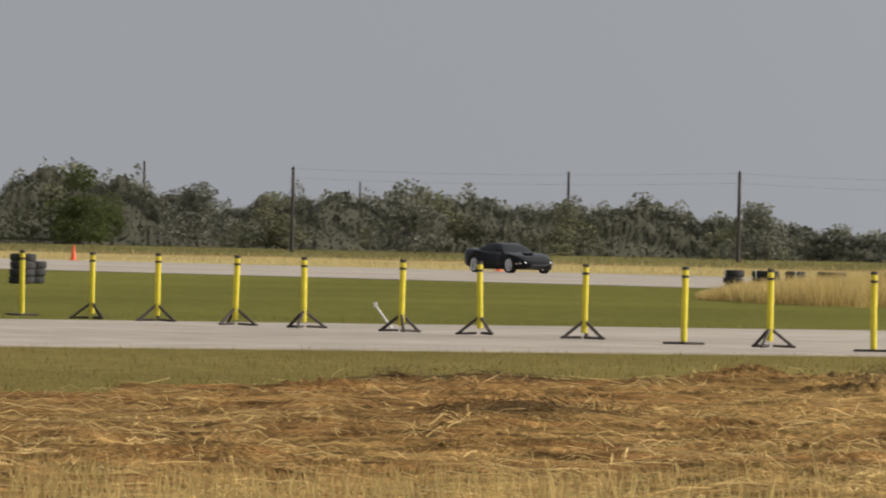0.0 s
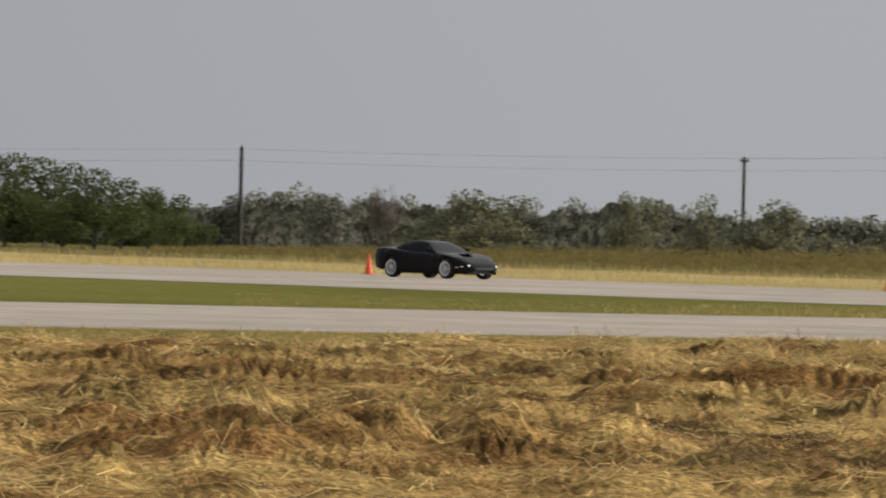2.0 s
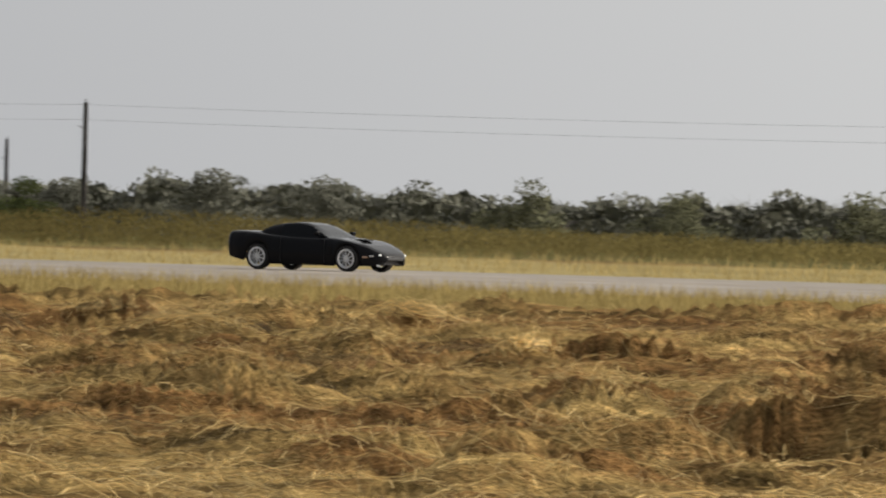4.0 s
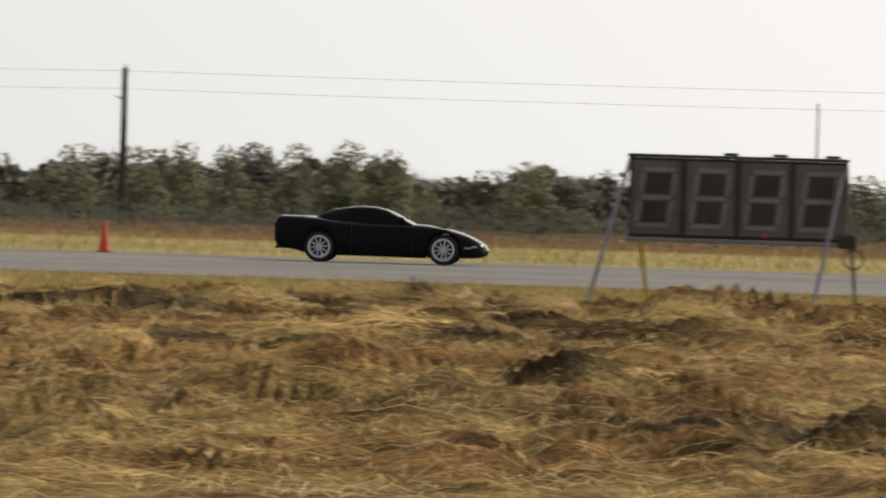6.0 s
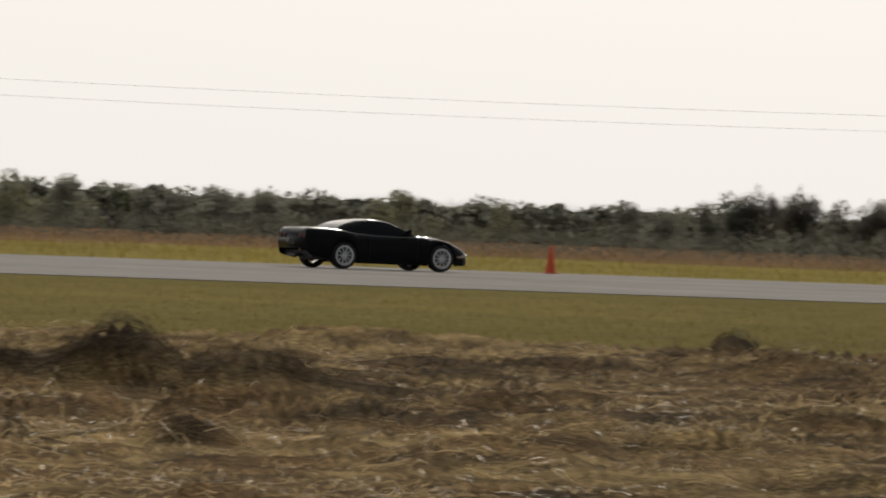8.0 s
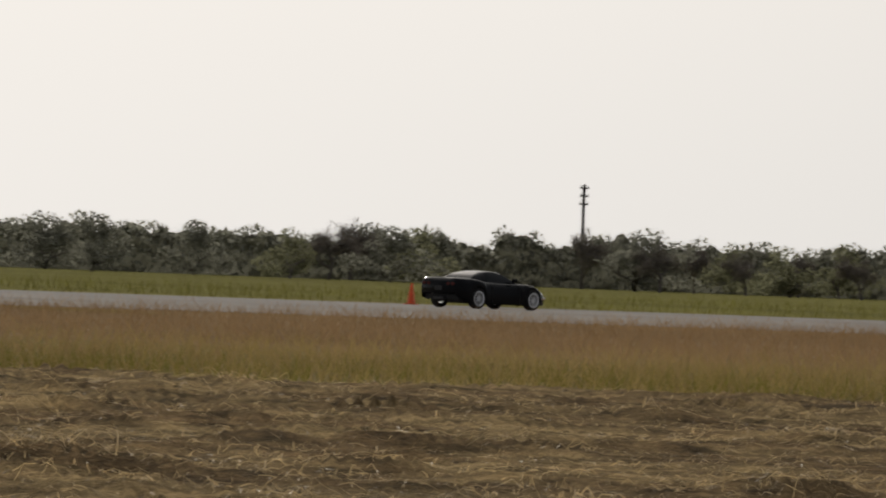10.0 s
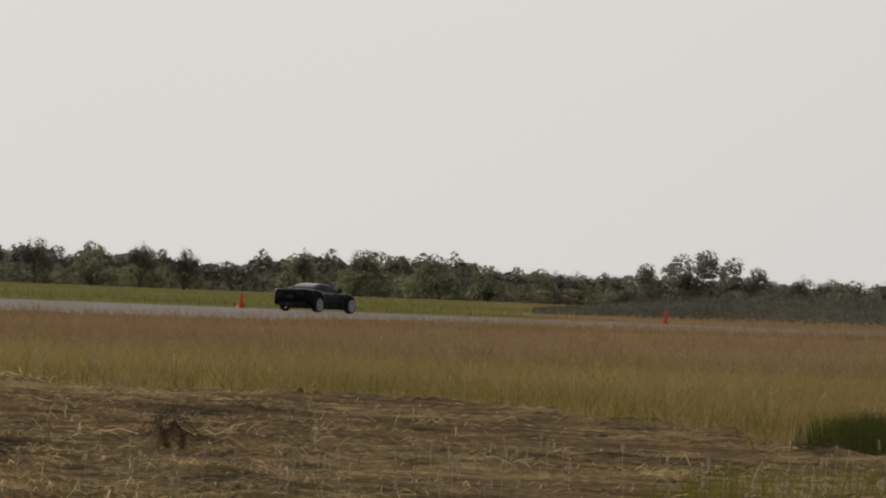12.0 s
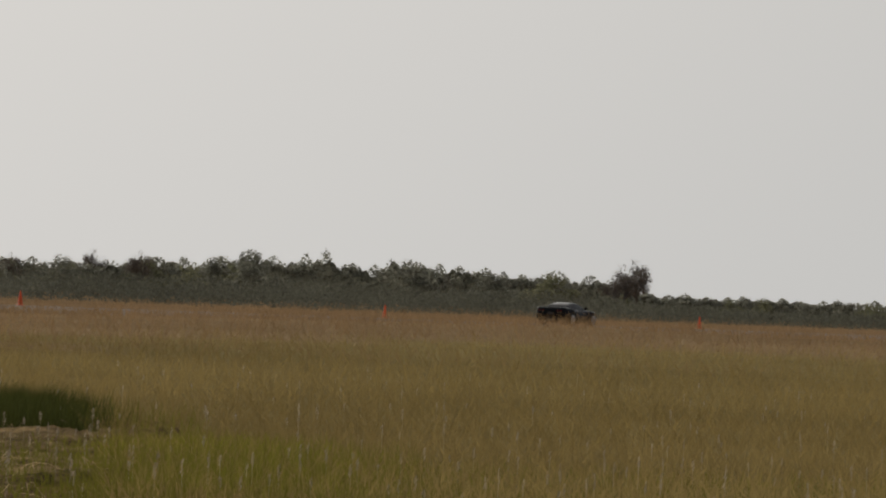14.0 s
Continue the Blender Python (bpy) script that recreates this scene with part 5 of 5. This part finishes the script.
    blades("verge_grass", x[g], y[g], r.uniform(0.15, 0.45, g.sum()), 0.016, mat("fresh_green_blade", (0.18, 0.168, 0.045), 0.8, spread=0.35, scale=0.08, island=0.2, through_light=0.5, spec=0.02), "fresh yellow-green grass beyond the runway", 25)
    g = va >= 60.9
    blades("verge_grass", x[g], y[g], r.uniform(0.15, 0.45, g.sum()), 0.016, M_BLADE_B, "russet grass beyond the runway", 26)
    # russet and green rough before the trees
    x, y = fan(r, 170000, -64, 70, 285, 900)
    ok = (y > np.where(np.abs(x - 100) < 230, 281, 298) + r.normal(0, 5, len(y))) & (y < 388)
    x, y = x[ok], y[ok]
    a = np.degrees(np.arctan2(x, y))
    rough = (a < -28 + r.normal(0, 4, len(a)))
    up = np.interp(a[rough], (-50, -47.5, -30, -26), (0.45, 1.5, 1.3, 0.5)) * (0.8 + 0.35 * wave(x[rough], y[rough] * 0.2, 4, 2))
    blades("rough_scrub", x[rough], y[rough], r.uniform(0.3, 1.0, rough.sum()) * up, 0.03, M_BUSH, "low olive-green rough before the trees", 6, 0.7)
    n = 120000
    ra, ry = r.uniform(-50.5, -26, n), r.uniform(303, 345, n)
    rx = ry * np.tan(np.radians(ra))
    top = np.interp(ra, (-50.5, -48, -45, -38, -33, -26), (0.3, 0.8, 1.35, 1.25, 1.1, 0.4)) * (0.55 + 0.75 * lattice(rx / 2.6, ry / 2.6, 31))
    c = np.stack([rx, ry, top * r.random(n) ** 0.7], 1)
    u = r.normal(size=(n, 3)) + np.array((0, 0, 0.7))
    u /= np.linalg.norm(u, axis=1)[:, None]
    v = np.cross(u, r.normal(size=(n, 3)))
    v /= np.linalg.norm(v, axis=1)[:, None]
    s = r.uniform(0.06, 0.16, n)[:, None]
    V = np.stack([c - u * s, c + v * 0.4 * s, c + u * s], 1).reshape(-1, 3)
    tagged(raw("low_brush", V, np.arange(n * 3).reshape(n, 3), M_BUSH), "waist-high olive-green brush before the trees", "brush", kind="stuff")
    n = 70000
    ra, ry = r.uniform(60.8, 69.5, n), r.uniform(262, 300, n)
    rx = ry * np.tan(np.radians(ra))
    top = np.interp(ra, (60.8, 62.3, 65.5, 66.6, 69.5), (0.1, 1.6, 1.8, 1.2, 0.9)) * (0.35 + 1.0 * lattice(rx / 5, ry / 5, 33))
    c = np.stack([rx, ry, top * r.random(n) ** 0.7], 1)
    u = r.normal(size=(n, 3)) + np.array((0, 0, 0.5))
    u /= np.linalg.norm(u, axis=1)[:, None]
    v = np.cross(u, r.normal(size=(n, 3)))
    v /= np.linalg.norm(v, axis=1)[:, None]
    s = r.uniform(0.1, 0.2, n)[:, None]
    V = np.stack([c - u * s, c + v * 0.5 * s, c + u * s], 1).reshape(-1, 3)
    tagged(raw("low_brush", V, np.arange(n * 3).reshape(n, 3), mat("shaded_brush", (0.125, 0.128, 0.10), 0.8, spread=0.35, scale=0.3, island=0.2, through_light=0.4, spec=0.1)), "dark grey-green brush at the foot of the trees", "brush", kind="stuff")
    n = 110000
    ra, ry = r.uniform(-16, 45, n), r.uniform(303, 336, n)
    rx = ry * np.tan(np.radians(ra))
    top = np.interp(ra, (-16, -11, 40, 45), (0.3, 1.0, 1.0, 0.3)) * (0.45 + 0.85 * lattice(rx / 3, ry / 3, 35))
    c = np.stack([rx, ry, top * r.random(n) ** 0.7], 1)
    u = r.normal(size=(n, 3)) + np.array((0, 0, 0.5))
    u /= np.linalg.norm(u, axis=1)[:, None]
    v = np.cross(u, r.normal(size=(n, 3)))
    v /= np.linalg.norm(v, axis=1)[:, None]
    s = r.uniform(0.06, 0.12, n)[:, None]
    V = np.stack([c - u * s, c + v * 0.5 * s, c + u * s], 1).reshape(-1, 3)
    tagged(raw("low_brush", V, np.arange(n * 3).reshape(n, 3), mat("thorn_brush", (0.125, 0.125, 0.098), 0.8, spread=0.25, scale=0.2, island=0.1, through_light=0.6, spec=0.1)), "low grey-green thorn brush before the trees", "brush", kind="stuff")
    g = ~rough & ((a < 40) | (a > 60.9))
    blades("russet_grass", x[g], y[g], r.uniform(0.1, 0.36, g.sum()), 0.02, M_BLADE_R, "reddish-brown grass before the trees", 7)
    # the tall russet field on the right
    x, y = fan(r, 350000, 38, 70, 62, 420)
    a = np.degrees(np.arctan2(x, y))
    ok = ~in_hay(x, y) & (y < 172) & (a > 45 + wave(x, y, 7) * 5)
    x, y = x[ok], y[ok]
    a, d = np.degrees(np.arctan2(x, y)), np.hypot(x, y)
    near = (d < np.interp(a, (46, 52, 60, 66), (160, 175, 215, 235)) + 25 * wave(x, y, 15, 4) + r.normal(0, 12, len(x)))
    far = ~near
    grow = np.interp(d, (60, 130, 260, 420), (0.30, 0.40, 0.55, 0.6))
    blades("russet_field", x[far], y[far], r.uniform(0.4, 1.0, far.sum()) * grow[far], 0.008, M_BLADE_B, "tall russet grass swaying over the field", 8, 0.85)
    blades("green_field", x[near], y[near], r.uniform(0.4, 1.0, near.sum()) * grow[near], 0.007, M_BLADE_OL, "green tufted grass round the cut field", 9, 0.85)
    # a rank clump left standing at the corner of the cut field
    n = 9000
    ca, cd = r.normal(62.93, 0.2, n), r.uniform(102, 110, n) + np.abs(r.normal(0, 2, n))
    px, py = np.sin(np.radians(ca)) * cd, np.cos(np.radians(ca)) * cd
    blades("rank_clump", px, py, r.uniform(0.25, 0.56, n) * (0.8 + 0.3 * wave(px, py, 0.4)), 0.006, M_RANK, "dense clump of tall green grass", 16, 0.3)
    # fresh growth at the near margin
    n = 12000
    ca, cd = r.normal(64.15, 0.4, n), r.uniform(74, 97, n)
    px, py = np.sin(np.radians(ca)) * cd, np.cos(np.radians(ca)) * cd
    blades("fresh_growth", px, py, r.uniform(0.1, 0.3, n) * (0.8 + 0.35 * wave(px, py, 0.8)), 0.006, mat("spring_blade", (0.23, 0.215, 0.035), 0.8, spread=0.2, scale=0.3, island=0.25, through_light=0.5, spec=0.02), "patch of fresh yellow-green grass", 27, 0.5)
    # tall yellow grass beyond the runway, beside the tyre stacks
    n = 15000
    ta, ty = r.uniform(-45.3, -43.6, n), r.uniform(226, 242, n)
    px, py = ty * np.tan(np.radians(ta)), ty
    tall = np.interp(ta, (-45.3, -44.9, -44.3, -43.9, -43.6), (0.4, 0.9, 0.85, 0.55, 0.2)) * (0.75 + 0.35 * wave(px, py, 1.1))
    q = r.random(n) < 0.6
    blades("tall_grass", px[q], py[q], r.uniform(0.4, 1.1, q.sum()) * tall[q], 0.014, M_BLADE_Y, "tall yellow grass beside the tyre stacks", 28, 0.35)
    q = ~q
    blades("tall_grass", px[q], py[q], r.uniform(0.3, 0.9, q.sum()) * tall[q], 0.014, M_BLADE_OL, "olive undergrowth of the tall grass", 29, 0.35)
    x, y = fan(r, 60000, 44, 68, 96, 150)
    ok = ~in_hay(x, y) & (in_hay(x * 0.9, y * 0.9) | in_hay(x * 0.94 - 2, y * 0.94)) & (r.random(len(x)) < 0.6 + 0.5 * wave(x, y, 2.5, 6))
    x, y = x[ok], y[ok]
    blades("edge_grass", x, y, r.uniform(0.16, 0.42, len(x)), 0.006, M_BLADE_G, "fresh green grass along the edge of the cut field", 19, 0.4)
    # weeds with pale seed heads close by on the right
    x, y = fan(r, 30000, 51, 70, 66, 92)
    wa = np.degrees(np.arctan2(x, y))
    ok = (r.random(len(x)) < np.interp(wa, (52, 56, 62), (0.2, 0.7, 1.0))) & (np.hypot(x, y) < np.interp(wa, (57, 61.3, 62), (68, 71, 93)) + r.normal(0, 1.5, len(x)))
    x, y = x[ok], y[ok]
    blades("weeds", x, y, r.uniform(0.06, 0.24, len(x)) * np.interp(np.degrees(np.arctan2(x, y)), (62.5, 63.8, 65.0, 65.6), (1, 1.6, 1.6, 1)), 0.005, M_BLADE_G, "green weeds at the cut field's margin", 10, 0.25)
    x, y = fan(r, 1000, 53, 70, 68, 165)
    ok = (~in_hay(x, y) & (r.random(len(x)) < 0.5)) | (np.hypot(x, y) < np.interp(np.degrees(np.arctan2(x, y)), (58, 63), (74, 98)))
    x, y = x[ok], y[ok]
    z = land(x, y)
    V, F = [], []
    for px, py, pz in zip(x, y, z):
        h = r.uniform(0.2, 0.42)
        for k in range(9):
            t = h * (0.72 + 0.28 * k / 9)
            c = np.array([px + 0.02 * math.sin(k * 2.4), py, pz + t])
            s, q = r.uniform(0.012, 0.026), r.uniform(0.010, 0.022)
            i = len(V)
            V += [c + (-s, 0, -q), c + (s, 0.01, -q * 0.4), c + (s * 0.6, 0, q), c + (-s, -0.01, q * 0.6)]
            F.append((i, i + 1, i + 2, i + 3))
        i = len(V)
        V += [np.array([px - 0.002, py, pz]), np.array([px + 0.002, py, pz]), np.array([px + 0.002, py, pz + h]), np.array([px - 0.002, py, pz + h])]
        F.append((i, i + 1, i + 2, i + 3))
    tagged(raw("seed_stalks", np.array(V), F, M_SEED), "pale fluffy seed stalks among the weeds", "weeds", kind="stuff")
    # pale standing stubble at the field's near margin on the left
    x, y = fan(r, 6000, -63, -54, 56, 66)
    blades("stubble", x, y, r.uniform(0.06, 0.26, len(x)), 0.006, M_BLADE_Y, "pale standing stubble at the field's margin", 11, 0.25)


def build_hay():
    """Cut stalks lying every way over the field and heaped on the windrows."""
    r = np.random.default_rng(33)
    n = 310000
    x, y = fan(r, n, -63, 66, 49.5, 160)
    az = np.degrees(np.arctan2(x, y))
    few = (r.random(n) > 0.85 * hay_shade(x, y)) & (r.random(n) < np.interp(az, (-56, -48, 58, 61), (0.5, 0.7, 0.7, 0.12)) + 0.4 * wave(x, y, 2.2, 5) + 0.25 * wave(x, y, 0.7, 2))
    x, y, az = x[few], y[few], az[few]
    gold = az < 4 + r.normal(0, 5, len(x))
    lay_stalks("cut_hay", x[gold], y[gold], M_HAY, "loose golden cut hay strewn over the field", 0.05, 0.24, 0.03, 41)
    lay_stalks("cut_hay", x[~gold], y[~gold], M_HAY_BROWN, "loose weathered brown hay strewn over the field", 0.025, 0.10, 0.022, 42, 1.2)
    right = np.degrees(np.arctan2(mound_x, mound_y)) > 6
    # group 1 is strewn in the dark colour that stands for shade
    for old, group, material, label in ((0, ~mound_shaded & ~right & ~mound_row, M_HAY, "golden hay heaped in low swathes"), (1, mound_shaded, M_HAY_SHADE, "low hay heaps, their shade put into a dark brown colour"),
                                        (2, ~mound_shaded & right & ~mound_row, M_HAY_BROWN, "weathered brown hay in low heaps")):
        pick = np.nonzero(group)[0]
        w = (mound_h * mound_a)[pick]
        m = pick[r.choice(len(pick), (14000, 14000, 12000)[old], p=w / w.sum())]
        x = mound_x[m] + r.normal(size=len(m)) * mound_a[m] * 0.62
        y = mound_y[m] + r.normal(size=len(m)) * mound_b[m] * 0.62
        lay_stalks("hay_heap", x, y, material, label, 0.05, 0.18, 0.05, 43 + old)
    windrow()


def strips(name, P, half, out, material, label):
    """Thin bent strips along points P (n, k, 3), as wide as half, lying across out."""
    n, k = P.shape[:2]
    t = P[:, -1] - P[:, 0]
    s = np.cross(t, out)
    s *= (half / np.maximum(np.linalg.norm(s, axis=1), 1e-6))[:, None]
    V = np.stack([P - s[:, None], P + s[:, None]], 2).reshape(n, 2 * k, 3)
    i = np.arange(n)[:, None] * 2 * k
    F = np.concatenate([i + np.array([[2 * q, 2 * q + 1, 2 * q + 3, 2 * q + 2]]) for q in range(k - 1)])
    tagged(raw(name, V.reshape(-1, 3), F, material), label, "hay", kind="stuff")


def windrow():
    """Swathes of long hay raked into overhanging tussocks."""
    r = np.random.default_rng(61)
    n = 70000
    w = row_h + 0.05
    m = r.choice(NR, n, p=w / w.sum())
    a, b, H = r.permutation(np.linspace(0.35, 1.25, NR))[m], 0.5, row_h[m]
    phi = r.uniform(0, 2 * np.pi, n)
    wrap = r.random(n) < 0.5
    comb = r.normal(0, 0.35, NR)[m]
    s0 = np.where(wrap, r.uniform(0.1, 0.7, n), r.uniform(0.0, 0.4, n))
    ds = np.where(wrap, r.normal(0.1, 0.12, n), r.uniform(0.25, 0.55, n))
    dphi = np.where(wrap, r.uniform(0.3, 0.9, n) * np.where(r.random(n) < 0.75, 1, -1), r.normal(0.2, 0.3, n)) + comb
    puff = np.abs(r.normal(0, 0.06, n))
    jx, jy = r.normal(0, 0.1, n), r.normal(0, 0.1, n)
    P = np.empty((n, 3, 3))
    for k, u in enumerate((0.0, 0.5, 1.0)):
        s, f = np.clip(s0 + ds * u, 0.02, 0.98), phi + dphi * u
        P[:, k, 0] = row_x[m] + jx + a * s * np.cos(f)
        P[:, k, 1] = row_y[m] + jy + b * s * np.sin(f)
        P[:, k, 2] = np.maximum(H * (1 - 0.85 * s ** 2.6) + puff * (1.2 if k == 1 else 0.6), 0.02)
    out = np.stack([np.cos(phi + dphi / 2), np.sin(phi + dphi / 2), 0.6 * np.ones(n)], 1)
    half, dark = r.uniform(0.002, 0.005, n), row_dark[m]
    strips("windrow", P[~dark], half[~dark], out[~dark], M_HAY, "long golden hay raked into overhanging tussocks")
    # these tussocks carry their shade as a dark colour
    strips("windrow", P[dark], half[dark], out[dark], M_HAY_SHADE, "tussocks along the raked hay, their shade put into a dark colour")


def lay_stalks(name, x, y, material, label, short, long, rise, seed, tousle=0.45):
    r = np.random.default_rng(seed)
    ok = in_hay(x + wave(x, y, 5) * 1.5, y + wave(x, y, 6, 3) * 1.5)
    x, y = x[ok], y[ok]
    n = len(x)
    a = 4 * np.pi * lattice(x / 0.9, y / 0.9, 51) + r.normal(0, tousle, n)      # combed tuft by tuft
    L = r.uniform(short, long, n)
    bow = L * r.normal(0, 0.13, n)
    lift = np.abs(r.normal(0, rise, n)) + 0.006
    P = np.empty((n, 3, 3))
    for k, (u, v, up) in enumerate(((-1, 0, 0.1), (0.1, 1, 1.2), (1, 0, r.uniform(-0.4, 1.5, n)))):
        px = x + u * L * np.cos(a) - v * bow * np.sin(a)
        py = y + u * L * np.sin(a) + v * bow * np.cos(a)
        P[:, k, 0], P[:, k, 1] = px, py
        P[:, k, 2] = land(px, py) + relief(px, py) + lift * up + 0.008
    out = np.stack([r.normal(0, 0.6, n), r.normal(0, 0.6, n) - 0.5, np.ones(n)], 1)
    strips(name, P, r.uniform(0.0015, 0.0037, n), out, material, label)


build_grass()
build_hay()


# ---------------- what moves ----------------
def motions():
    rows = []
    for k in range(0, 29):
        t = k * 0.5
        rows.append((t, pose(car_place(t), LANE_Y, 0.015)))
    walk(CAR, rows)
    # wheels: the turn that the distance gives, whole turns left out
    n = round(14 * FPS)
    dist, xx = [], 0.0
    for k in range(n + 1):
        dist.append(xx)
        xx += interp((k + 0.5) / FPS, SPEED) / FPS
    for w in WHEELS:
        p = w.matrix_basis.translation.copy()
        walk(w, [(k / FPS, pose(*p, 0, math.degrees(dist[k] / 0.327) % 360, 0)) for k in range(n + 1)])


motions()
